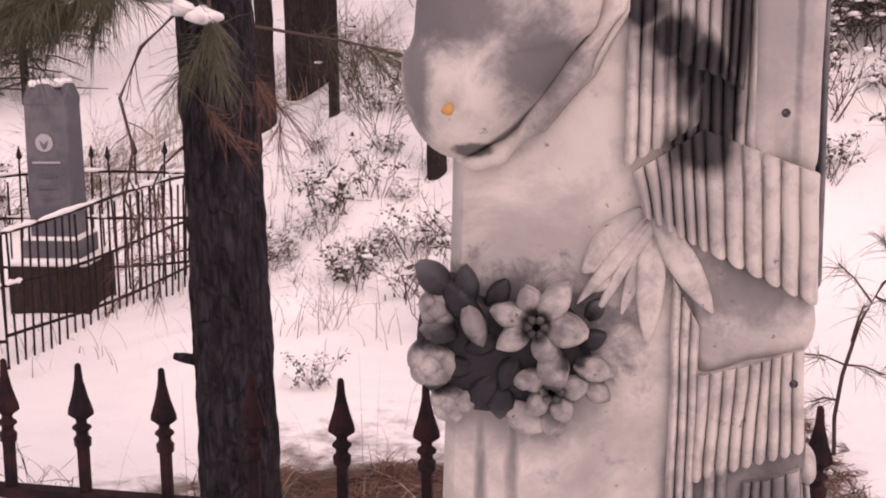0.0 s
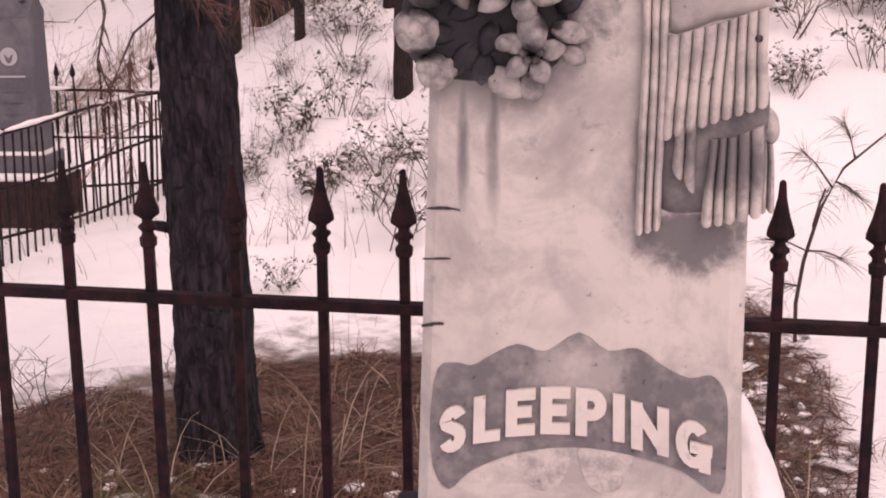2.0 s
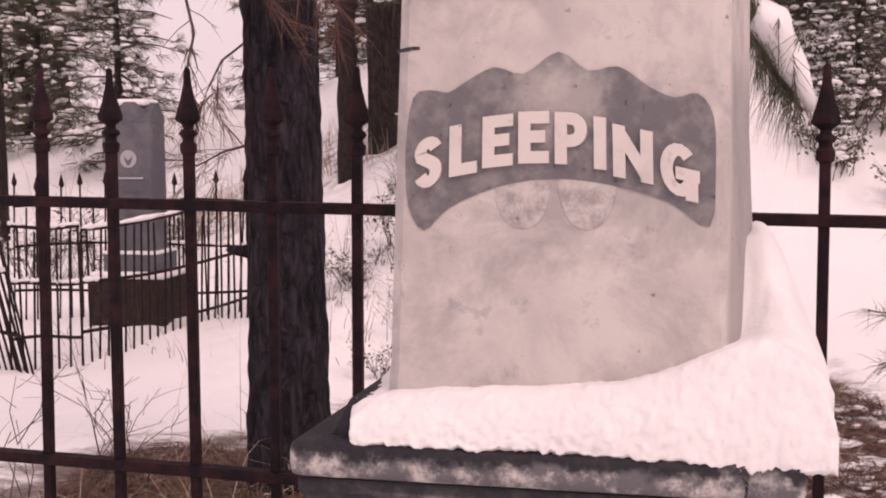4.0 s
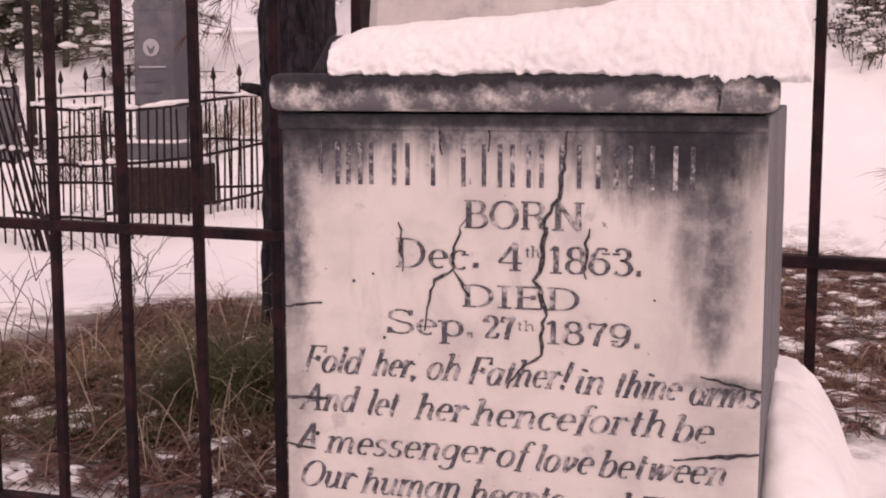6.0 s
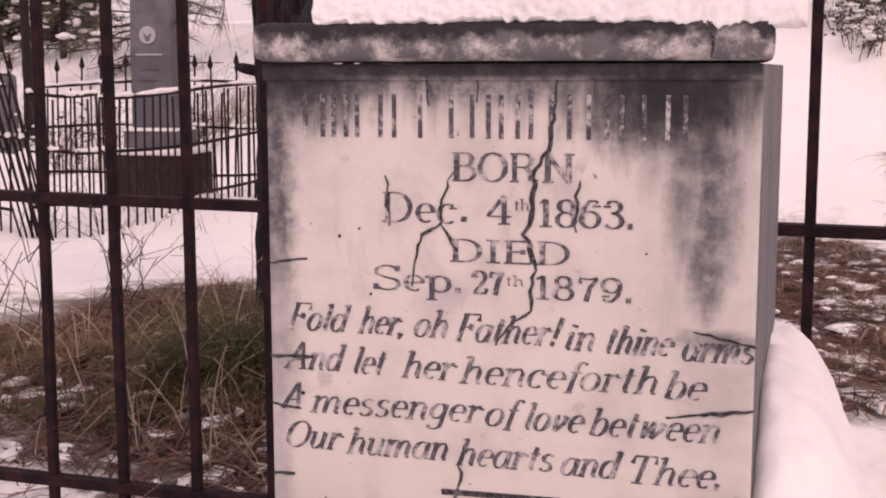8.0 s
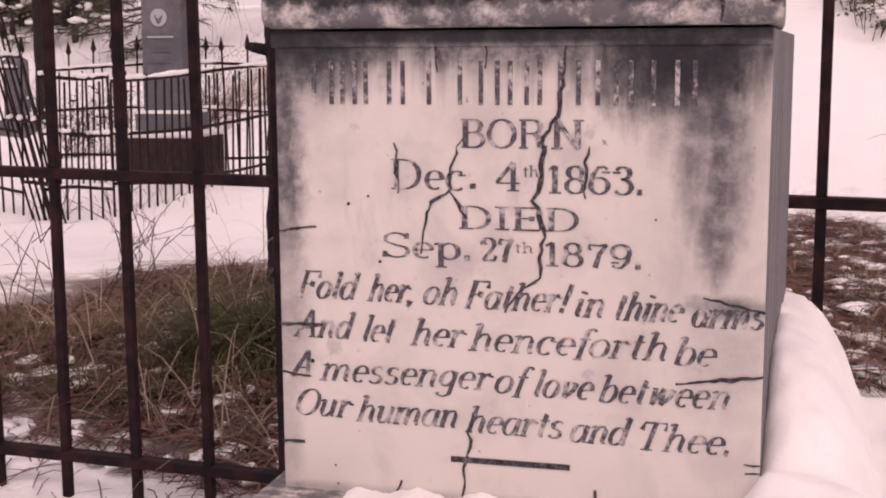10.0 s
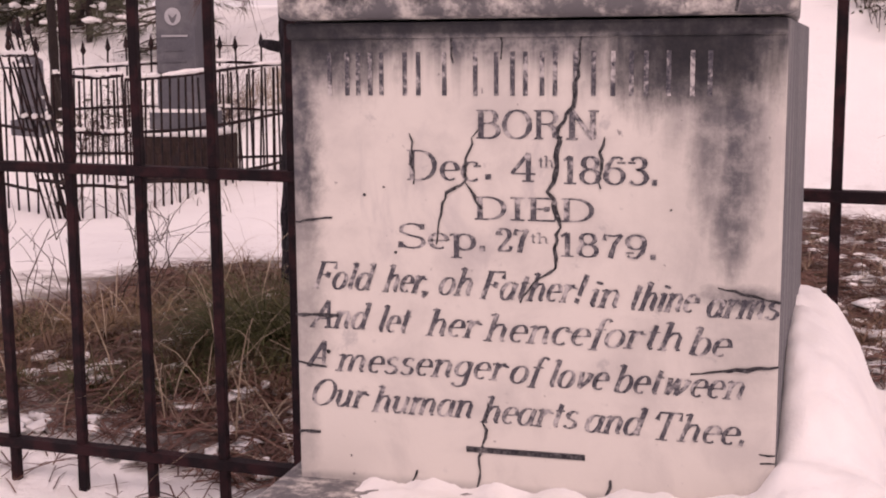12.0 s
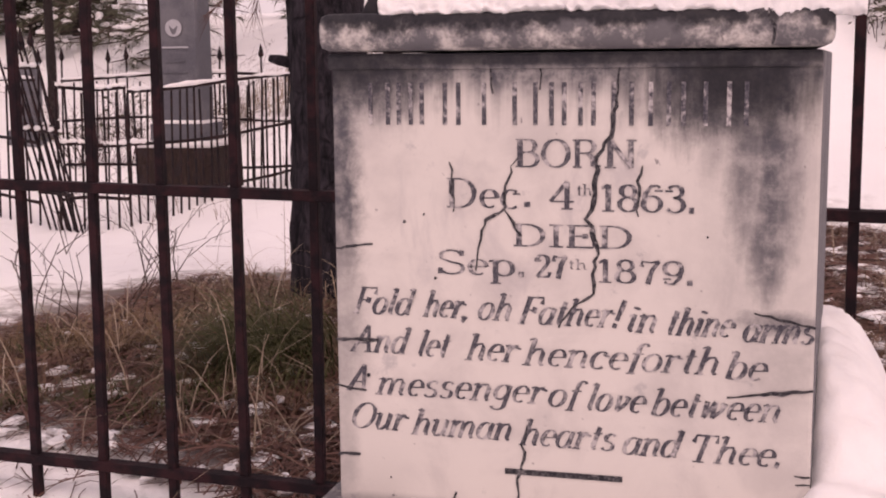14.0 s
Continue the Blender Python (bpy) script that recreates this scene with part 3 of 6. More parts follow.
glyph(",", 0.24, dot(0.1, 0.0, 0.04), [(0.14, 0.04), (0.06, -0.14)])
glyph("!", 0.36, [(0.16, 0.26), (0.18, 1.0)], [(0.19, 0.6), (0.19, 1.0)], [(0.15, 0.0), (0.15, 0.16)])


def carved(text, x0, x1, z, tall, slant, thick, thin, seed=0):
    """Cut Roman lettering from x0 to x1 with its foot at z: broad upright strokes and hairlines, as a chisel leaves them."""
    rng, out, at = random.Random(seed), bmesh.new(), 0.0
    total = sum(GLYPHS[ch][0] for ch in text)
    k, count = (x1 - x0) / total, 0
    for ch in text:
        wide, strokes = GLYPHS[ch]
        for line in strokes:
            pts = [Vector((x0 + (at + x) * k + slant * y * tall, z + y * tall)) for x, y in line]
            widths = []
            for i in range(len(pts)):
                a, b = pts[max(i - 1, 0)], pts[min(i + 1, len(pts) - 1)]
                d = b - a
                up = abs(d.y) / max(1e-6, math.hypot(d.x - slant * d.y, d.y))
                widths.append((thin + (thick - thin) * up ** 1.6) * rng.uniform(0.85, 1.15))
            ribbon(out, pts, 0.0, widths, 0.0005 + 0.00002 * (count % 16))
            count += 1
        at += wide
    return out


# ---- ground ----
def height(x, y):
    """The lie of the land: level round the graves, rising to a wooded bank behind."""
    start = 3.9 + 1.1 * max(0.0, min(4.0, -x - 0.6)) + 0.6 * max(0.0, min(1.0, (x + 1.6) / 0.6))
    d = max(0.0, y - start)
    bank = 0.42 * d * d / (d + 0.5) if d < 5 else 1.909 + 0.08 * (d - 5)
    bank = min(bank, 4.0) * (1 - 0.4 * max(0.0, min(1.0, (-x - 3.6) / 2.4)))
    dip = -0.07 * max(0.0, min(1.0, (y - 2.6) / 2.0)) * max(0.0, min(1.0, (0.2 - x) / 2.0))
    n = 0.05 * noise.noise((x * 0.8, y * 0.8, 0)) + 0.02 * noise.noise((x * 3.1, y * 3.1, 4)) + 0.010 * noise.noise((x * 9, y * 9, 7)) + 0.005 * noise.noise((x * 23, y * 23, 2))
    mound = 0.085 * math.exp(-((x + 0.62) ** 2 / 0.42 + (y - 1.8) ** 2 / 0.45))
    bed = 0.10 * math.exp(-((x + 2.87) ** 2 + (y - 5.55) ** 2) / 0.30)
    bed += 0.15 * math.exp(-((x + 1.72) ** 2 / 0.30 + (y - 5.2) ** 2 / 0.55))
    return bank + bed + dip + n * min(1.0, 0.4 + abs(y) * 0.2) + mound - 0.03


def ground():
    def axis(lo, hi, near0, near1, fine):
        out, v = [], near0
        while v < near1:
            out.append(v)
            v += fine
        step = fine
        while v < hi:
            out.append(v)
            step *= 1.14
            v += step
        out.append(hi)
        v, step = near0, fine
        while v > lo:
            step *= 1.14
            v -= step
            out.insert(0, max(v, lo))
        return out

    xs, ys = axis(-600, 600, -2.6, 1.8, 0.05), axis(-200, 1500, -0.4, 5.0, 0.05)
    bm = bmesh.new()
    rows = [[bm.verts.new((x, y, height(x, y))) for x in xs] for y in ys]
    for a, b in zip(rows, rows[1:]):
        for i in range(len(xs) - 1):
            bm.faces.new((a[i], a[i + 1], b[i + 1], b[i]))
    return tagged(part("ground", bm, M_ground, smooth=True), "snow-covered ground with patches of brown needles and grass", "ground", kind="structure")


ground()

# ---- the marble monument ----
stone = thing("marble_monument", (0.21, 0.2, 0.0), "weathered white marble monument with carved drapery and flower wreath", "gravestone")
part("base_block", block(-0.020, 0.475, -0.075, 0.50, -0.12, 0.291, 0.008), M_cap, stone, "dark stained marble base block")
M_side = marble("rough_dressed_side", lambda g, x, z, streaks, clouds: (g.math("ADD", 0.80, times(g, g.step(g.noise(g.scaled(g.pos, (60, 60, 2)), 1.0, 5, 0.8), 0.35, 0.6), 0.2)), times(g, g.step(g.noise(g.pos, 60, 5, 0.7), 0.6, 0.7), 0.7)))


def splayed(x0, x1, xb, y0, y1, z0, z1, bevel):
    """A block whose east side opens a little towards the back."""
    bm = block(x0, x1, y0, y1, z0, z1)
    for v in bm.verts:
        if v.co.y > y0 + 0.01 and v.co.x > x0 + 0.01:
            v.co.x = xb
    bmesh.ops.bevel(bm, geom=list(bm.edges), offset=bevel, segments=2, profile=0.6, affect="EDGES")
    return bm


part("die_side", splayed(0.30, 0.4206, 0.438, 0.004, 0.421, 0.288, 0.6995, 0.002), M_side, stone, "rough grey dressed side of the block")
die = part("die", block(0.0, 0.42, 0.0, 0.40, 0.287, 0.694, 0.003), M_die, stone, "inscribed marble block with dark stains")
part("die_moulding", block(-0.003, 0.4195, -0.003, 0.40, 0.686, 0.7, 0.003), M_die, stone)
cap = block(-0.008, 0.428, -0.016, 0.436, 0.702, 0.735, 0.013, 4)
block(0.02, 0.40, 0.012, 0.41, 0.730, 0.768, 0.004, 2, cap, (0.02, 0.004))
cap = part("cap", cap, M_cap, stone, "mottled grey moulded marble cap", True)
pts, wide = crack_line([(0.379, 0.704), (0.380, 0.718), (0.376, 0.733)], 5, width=0.0022)
part("crack", ribbon(bmesh.new(), pts, -0.016, wide, 0.0012), M_crack, cap, "open joint in the cap")


def shaft():
    bm = bmesh.new()
    levels = ((0.76, 0.070, 0.378), (0.80, 0.073, 0.374), (1.0, 0.080, 0.364), (1.2, 0.088, 0.362), (1.45, 0.098, 0.362), (1.8, 0.104, 0.36), (2.1, 0.108, 0.355))
    rings = []
    for z, a, b in levels:
        c = 0.010
        ring = [(a + c, 0.025), (b - c * 1.4, 0.025), (b, 0.035), (b + 0.016, 0.24), (b + 0.010, 0.25), (a + c, 0.25), (a, 0.24), (a, 0.035)]
        rings.append([bm.verts.new((x, y, z)) for x, y in ring])
    for r, q in zip(rings, rings[1:]):
        for k in range(8):
            bm.faces.new((r[k], r[(k + 1) % 8], q[(k + 1) % 8], q[k]))
    bm.faces.new(rings[0][::-1])
    bm.faces.new(rings[-1])
    return bm


part("shaft", shaft(), M_shaft, stone, "tapered marble shaft with grey streaks")
F = 0.025

# raised word on its panel
panel_half = [(0.092, 0.938), (0.090, 0.985), (0.097, 1.030), (0.114, 1.036), (0.128, 1.034), (0.145, 1.044), (0.168, 1.055), (0.193, 1.049), (0.222, 1.067),
              (0.247, 1.051), (0.272, 1.054), (0.296, 1.038), (0.318, 1.028), (0.337, 1.031), (0.350, 1.012), (0.352, 0.97), (0.348, 0.922), (0.315, 0.942), (0.266, 0.956),
              (0.217, 0.961), (0.167, 0.953), (0.127, 0.935), (0.106, 0.916)]


def slab(outline, face, proud, steps=3):
    bm = bmesh.new()
    rim = rounded(outline, steps)
    a = [bm.verts.new((p.x, face - proud, p.y)) for p in rim]
    b = [bm.verts.new((p.x, face + 0.003, p.y)) for p in rim]
    bm.faces.new(a)
    for k in range(len(rim)):
        bm.faces.new((a[k], a[(k + 1) % len(rim)], b[(k + 1) % len(rim)], b[k]))
    bmesh.ops.triangulate(bm, faces=[f for f in bm.faces if len(f.verts) > 4])
    return bm


part("name_panel", slab(panel_half, F, 0.0012), M_plaque, stone, "grimy grey panel behind the raised word")
for cx in (0.192, 0.247):
    part("panel_lobe", slab([(cx - 0.022, 0.966), (cx - 0.018, 0.93), (cx, 0.918), (cx + 0.018, 0.93), (cx + 0.022, 0.966)], F, 0.0007), M_lobe, stone, "faintly stained lobe below the panel")
STROKES = {"L": [[(0, 1), (0, 0)], [(0, 0), (1, 0)]], "E": [[(0, 1), (0, 0)], [(0, 0), (1, 0)], [(0, 1), (1, 1)], [(0, 0.52), (0.8, 0.52)]], "I": [[(0.5, 1), (0.5, 0)]],
           "P": [[(0, 1), (0, 0)], [(0, 1), (0.5, 1)] + arc(0.5, 0.72, 0.5, 0.28, 90, -90)[1:] + [(0, 0.44)]], "N": [[(0, 0), (0, 1)], [(0, 1), (1, 0)], [(1, 0), (1, 1)]],
           "S": [arc(0.5, 0.75, 0.5, 0.25, 20, 200) + arc(0.5, 0.25, 0.5, 0.25, 70, -160)], "G": [arc(0.5, 0.5, 0.5, 0.5, 45, 320, 14) + [(1, 0.42)], [(0.6, 0.42), (1.05, 0.42)], [(0.98, 0.42), (0.98, -0.06)]]}


def raised_letter(ch, wide, tall, bar, depth):
    """A bold raised letter from flat strokes, its foot at the origin, in x and z."""
    out = bmesh.new()
    for n, line in enumerate(STROKES[ch]):
        pts = [Vector((bar / 2 + x * (wide - bar) - wide / 2, bar / 2 + z * (tall - bar))) for x, z in line]
        if len(pts) == 2:
            d = (pts[1] - pts[0]).normalized() * bar * 0.5
            if ch != "N" or n != 1:
                pts = [pts[0] - d, pts[1] + d]
        y = -depth - 0.0001 * n
        left, right = [], []
        for i, p in enumerate(pts):
            d = (pts[min(i + 1, len(pts) - 1)] - pts[max(i - 1, 0)]).normalized()
            q = Vector((-d.y, d.x)) * bar / 2
            left.append([out.verts.new((p.x + q.x, yy, p.y + q.y)) for yy in (y, 0.003)])
            right.append([out.verts.new((p.x - q.x, yy, p.y - q.y)) for yy in (y, 0.003)])
        for i in range(len(pts) - 1):
            out.faces.new((left[i][0], left[i + 1][0], right[i + 1][0], right[i][0]))
            out.faces.new((left[i][0], left[i][1], left[i + 1][1], left[i + 1][0]))
            out.faces.new((right[i][0], right[i + 1][0], right[i + 1][1], right[i][1]))
        for k in (0, -1):
            out.faces.new((left[k][0], right[k][0], right[k][1], left[k][1]))
    return out


for ch, x0, x1, z, tilt in (("S", 0.098, 0.122, 0.953, 14), ("L", 0.129, 0.153, 0.964, 10), ("E", 0.158, 0.184, 0.971, 6), ("E", 0.189, 0.215, 0.974, 1), ("P", 0.220, 0.247, 0.973, -2),
                            ("I", 0.252, 0.264, 0.969, -7), ("N", 0.269, 0.302, 0.960, -12), ("G", 0.308, 0.339, 0.947, -13)):
    bm = raised_letter(ch, x1 - x0, 0.0435, 0.0102, 0.0042)
    bmesh.ops.transform(bm, matrix=Matrix.Translation(((x0 + x1) / 2, F - 0.001, z)) @ Matrix(((1, 0, 0.0022 * tilt, 0), (0, 1, 0, 0), (math.tan(radians(tilt)), 0, 1, 0), (0, 0, 0, 1))), verts=bm.verts)
    part("letter", bm, M_letter, stone, "raised white marble letter")

# inscription on the die
LINES = (("BORN", 0.166, 0.272, 0.602, 0.024, 0), ("Dec", 0.104, 0.172, 0.5655, 0.026, 0), (".", 0.174, 0.182, 0.5675, 0.022, 0), ("4", 0.196, 0.220, 0.566, 0.024, 0), ("th", 0.220, 0.234, 0.578, 0.010, 0),
         ("1863.", 0.240, 0.322, 0.565, 0.0235, 0), ("DIED", 0.164, 0.270, 0.533, 0.0195, 0), ("Sep.", 0.096, 0.178, 0.506, 0.022, 0), ("27", 0.184, 0.213, 0.5055, 0.0205, 0), ("th", 0.213, 0.230, 0.514, 0.009, 0), ("1879.", 0.238, 0.322, 0.5035, 0.0205, 0))
VERSE = (("Fold", 0.015, 0.074, 0.467), ("her,", 0.081, 0.127, 0.4665), ("oh", 0.131, 0.166, 0.466), ("Father!", 0.168, 0.262, 0.464), ("in", 0.262, 0.293, 0.461), ("thine", 0.296, 0.356, 0.460), ("arms", 0.360, 0.422, 0.457),
         ("And", 0.012, 0.069, 0.4315), ("let", 0.075, 0.108, 0.430), ("her", 0.120, 0.171, 0.429), ("henceforth", 0.172, 0.346, 0.427), ("be", 0.346, 0.384, 0.424),
         ("A", 0.008, 0.032, 0.395), ("messenger", 0.036, 0.195, 0.3925), ("of", 0.194, 0.226, 0.391), ("love", 0.228, 0.283, 0.3895), ("between", 0.284, 0.397, 0.3885),
         ("Our", 0.010, 0.067, 0.3595), ("human", 0.069, 0.166, 0.357), ("hearts", 0.169, 0.258, 0.354), ("and", 0.260, 0.313, 0.352), ("Thee.", 0.315, 0.400, 0.3495))
for i, (text, x0, x1, z, h, slant) in enumerate(LINES):
    fine = h < 0.015
    part("inscription_line", carved(text, x0, x1, z, h, slant, 0.0016 if fine else 0.0046, 0.0007 if fine else 0.0013, i), M_ink, die, "dark cut lettering")
for i, (text, x0, x1, z) in enumerate(VERSE):
    part("verse_word", carved(text, x0, x1 - 0.004, z, 0.0245, 0.36, 0.0040, 0.0012, 50 + i), M_ink, die, "dark cut slanting lettering")
# the name line stands as plain upright bars
for i, x in enumerate((0.036, 0.052, 0.062, 0.073, 0.083, 0.104, 0.116, 0.139, 0.166, 0.184, 0.198, 0.209, 0.223, 0.234, 0.251, 0.266, 0.282, 0.297, 0.309, 0.327, 0.346, 0.360)):
    bm = block(x - 0.0019, x + 0.0019, -0.0007, 0.002, 0.638, 0.6745)
    part("name_bar", bm, M_ink, die)
part("rule_bar", block(0.157, 0.262, -0.0008, 0.002, 0.3265, 0.3315), M_crack, die, "dark cut rule under the verse")

for i, line in enumerate(([(0.256, 0.690), (0.253, 0.661), (0.248, 0.628), (0.237, 0.612), (0.236, 0.581), (0.230, 0.558), (0.239, 0.534), (0.236, 0.510), (0.234, 0.493), (0.216, 0.480), (0.205, 0.462)],
                          [(0.109, 0.605), (0.111, 0.562)], [(0.167, 0.609), (0.157, 0.585), (0.157, 0.566), (0.142, 0.556), (0.137, 0.545), (0.131, 0.510)], [(0.157, 0.566), (0.172, 0.542)],
                          [(0.277, 0.605), (0.272, 0.585), (0.273, 0.561)], [(0.176, 0.372), (0.172, 0.335), (0.166, 0.291)], [(0.0, 0.526), (0.036, 0.531)], [(0.0, 0.443), (0.040, 0.4435)],
                          [(0.0, 0.399), (0.028, 0.396)], [(0.0, 0.334), (0.021, 0.335)], [(0.37, 0.482), (0.42, 0.471)], [(0.35, 0.408), (0.42, 0.418)], [(0.407, 0.343), (0.42, 0.343)], [(0.409, 0.335), (0.42, 0.336)],
                          [(0.106, 0.291), (0.112, 0.306)], [(0.278, 0.292), (0.284, 0.311)], [(0.145, 0.69), (0.147, 0.665)], [(0.187, 0.69), (0.188, 0.668)])):
    pts, wide = crack_line(line, i, width=0.0034 if i in (0, 7, 9, 11) else 0.0022)
    part("crack", ribbon(bmesh.new(), pts, 0.0, wide, 0.0009), M_crack, die)
for x, z, r in ((0.066, 0.552, 0.0016), (0.084, 0.559, 0.0011), (0.094, 0.502, 0.0014), (0.331, 0.545, 0.001), (0.05, 0.315, 0.001), (0.03, 0.41, 0.002)):
    bm = bmesh.new()
    bmesh.ops.create_circle(bm, cap_ends=True, radius=r, segments=8, matrix=Matrix.Translation((x, -0.0008, z)) @ Matrix.Rotation(radians(90), 4, "X"))
    part("pit", bm, M_crack, die)
for x, z, x2, z2 in ((0.088, 1.176, 0.118, 1.174), (0.085, 1.13, 0.11, 1.131), (0.084, 1.07, 0.103, 1.072)):
    pts, wide = crack_line([(x, z), (x2, z2)], 77 + int(z * 100), width=0.0026)
    part("crack", ribbon(bmesh.new(), pts, F, wide, 0.0009), M_crack, stone)

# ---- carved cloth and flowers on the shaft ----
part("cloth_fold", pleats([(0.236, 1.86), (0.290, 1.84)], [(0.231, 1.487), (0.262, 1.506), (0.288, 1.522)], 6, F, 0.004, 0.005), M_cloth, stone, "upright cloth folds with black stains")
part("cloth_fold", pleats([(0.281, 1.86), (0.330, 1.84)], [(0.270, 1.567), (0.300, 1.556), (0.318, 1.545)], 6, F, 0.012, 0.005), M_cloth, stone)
part("cloth_fold", pleats([(0.238, 1.480), (0.290, 1.513), (0.375, 1.480)], [(0.246, 1.452), (0.296, 1.424), (0.378, 1.384)], 12, F, 0.006, 0.006), M_cloth, stone, "pleated cloth tail with stained and shade-darkened folds")
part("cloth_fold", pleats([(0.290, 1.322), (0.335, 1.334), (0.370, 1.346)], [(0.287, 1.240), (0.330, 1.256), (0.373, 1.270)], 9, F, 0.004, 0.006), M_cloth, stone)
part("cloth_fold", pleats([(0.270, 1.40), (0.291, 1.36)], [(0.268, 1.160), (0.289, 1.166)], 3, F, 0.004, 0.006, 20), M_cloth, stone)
# A low dark slab stands for the shade in the recess.
part("cloth_recess", relief([(0.284, 1.252), (0.330, 1.268), (0.371, 1.284), (0.373, 1.235), (0.368, 1.185), (0.325, 1.176), (0.289, 1.178), (0.283, 1.215)], F, 0.0016, 4, 4.0), M_plaque, stone, "low dark slab for the shaded recess behind the carved cloth", True)
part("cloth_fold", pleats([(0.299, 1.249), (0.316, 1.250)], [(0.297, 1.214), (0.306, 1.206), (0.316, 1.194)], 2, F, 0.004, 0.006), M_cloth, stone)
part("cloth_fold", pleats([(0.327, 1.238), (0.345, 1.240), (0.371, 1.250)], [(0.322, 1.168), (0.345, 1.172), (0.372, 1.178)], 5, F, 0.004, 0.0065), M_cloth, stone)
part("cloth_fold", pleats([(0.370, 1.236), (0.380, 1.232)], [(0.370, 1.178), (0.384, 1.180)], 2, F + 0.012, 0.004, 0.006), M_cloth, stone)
part("cloth_knot", relief([(0.374, 1.262), (0.384, 1.255), (0.386, 1.238), (0.378, 1.230), (0.366, 1.24)], F + 0.02, 0.022), M_cloth, stone, "", True)
part("cloth_panel", relief([(0.322, 1.86), (0.372, 1.86), (0.374, 1.55), (0.371, 1.482), (0.345, 1.488), (0.324, 1.49)], F, 0.008, 5, 4.0), M_shaft, stone, "", True)
part("cloth_panel", relief([(0.262, 1.442), (0.32, 1.412), (0.372, 1.388), (0.372, 1.345), (0.330, 1.335), (0.292, 1.325), (0.285, 1.375)], F, 0.005, 5, 4.0), M_shaft, stone, "", True)
part("cloth_fold", pleats([(0.258, 1.86), (0.330, 1.86)], [(0.258, 1.500), (0.295, 1.492), (0.330, 1.486)], 8, F, 0.001, 0.004), M_cloth, stone)
part("cloth_body", block(0.345, 0.3735, 0.030, 0.20, 1.385, 1.86, 0.004), M_cloth, stone)
part("cloth_body", block(0.345, 0.3715, 0.031, 0.20, 1.175, 1.384, 0.004), M_cloth, stone)
# The rear edge takes the wreath's shade-darkened marble.
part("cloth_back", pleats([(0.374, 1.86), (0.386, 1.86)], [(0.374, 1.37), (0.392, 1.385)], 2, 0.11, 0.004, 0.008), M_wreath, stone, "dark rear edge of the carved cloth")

# swag of cloth hanging across the top
swag = [(0.070, 1.86), (0.073, 1.61), (0.061, 1.565), (0.064, 1.527), (0.083, 1.497), (0.112, 1.488), (0.140, 1.505), (0.172, 1.533), (0.200, 1.575), (0.222, 1.62), (0.235, 1.86)]
part("cloth_swag", relief(swag, F, 0.052, 9, 1.8, (0.118, 1.565)), M_swag, stone, "swelling carved cloth swag with an orange lichen spot", True)
part("swag_roll", tube(bmesh.new(), [(0.238, F - 0.004, 1.70), (0.222, F - 0.006, 1.603), (0.198, F - 0.008, 1.560), (0.165, F - 0.009, 1.517), (0.138, F - 0.010, 1.494), (0.118, F - 0.008, 1.486), (0.104, F + 0.004, 1.487)], [0.010, 0.010, 0.011, 0.010, 0.009, 0.007, 0.002], 10), M_swag, stone, "", True)
part("swag_roll", tube(bmesh.new(), [(0.252, F - 0.002, 1.72), (0.232, F - 0.003, 1.603), (0.206, F - 0.004, 1.556), (0.176, F - 0.003, 1.522)], [0.005, 0.005, 0.005, 0.002], 8), M_swag, stone, "", True)
g = Graph("orange_lichen")
M_lichen = g.done(g.mix(g.noise(g.pos, 300, 3), (0.42, 0.20, 0.05), (0.55, 0.33, 0.12)), 0.9)
part("lichen_spot", relief([(0.0985, 1.529), (0.104, 1.535), (0.108, 1.531), (0.1055, 1.526)], F - 0.0505, 0.0035, 3), M_lichen, stone, "orange lichen spot")


def petal(cx, cz, angle, length, width, lift, root=0.0, face=F):
    """One carved petal or leaf: pointed, hollowed along its middle."""
    d, s = Vector((math.cos(angle), math.sin(angle))), Vector((-math.sin(angle), math.cos(angle)))
    bm, rows = bmesh.new(), []
    for i in range(9):
        t = i / 8
        half = width / 2 * math.sin(math.pi * (0.10 + 0.885 * t)) ** 0.75
        row = []
        for k in range(7):
            w = (k - 3) / 3
            p = Vector((cx, cz)) + d * (root + length * t) + s * half * w
            h = lift * (0.45 + 0.75 * math.sin(math.pi * (0.15 + 0.7 * t))) * (1 - 0.35 * abs(w) ** 3) - 0.0060 * math.exp(-(w * 4.0) ** 2) * (1 - 0.6 * t) + 0.0016 * math.cos(w * 12)
            row.append(bm.verts.new((p.x, face - h, p.y)))
        rows.append(row)
    base = [[bm.verts.new((r[k].co.x, face + 0.003, r[k].co.z)) for k in (0, 6)] for r in rows]
    for i in range(8):
        for k in range(6):
            bm.faces.new((rows[i][k], rows[i][k + 1], rows[i + 1][k + 1], rows[i + 1][k]))
        bm.faces.new((rows[i][0], rows[i + 1][0], base[i + 1][0], base[i][0]))
        bm.faces.new((rows[i][6], rows[i + 1][6], base[i + 1][1], base[i][1]))
    return bm


wreath = part("wreath", relief([(0.098, 1.398), (0.078, 1.380), (0.070, 1.345), (0.076, 1.306), (0.105, 1.288), (0.160, 1.286), (0.200, 1.300), (0.208, 1.340), (0.192, 1.372), (0.155, 1.376), (0.122, 1.380)], F, 0.013, 6, 2.5), M_wreath, stone, "carved wreath of lilies and roses, its hollows painted black for shade", True)


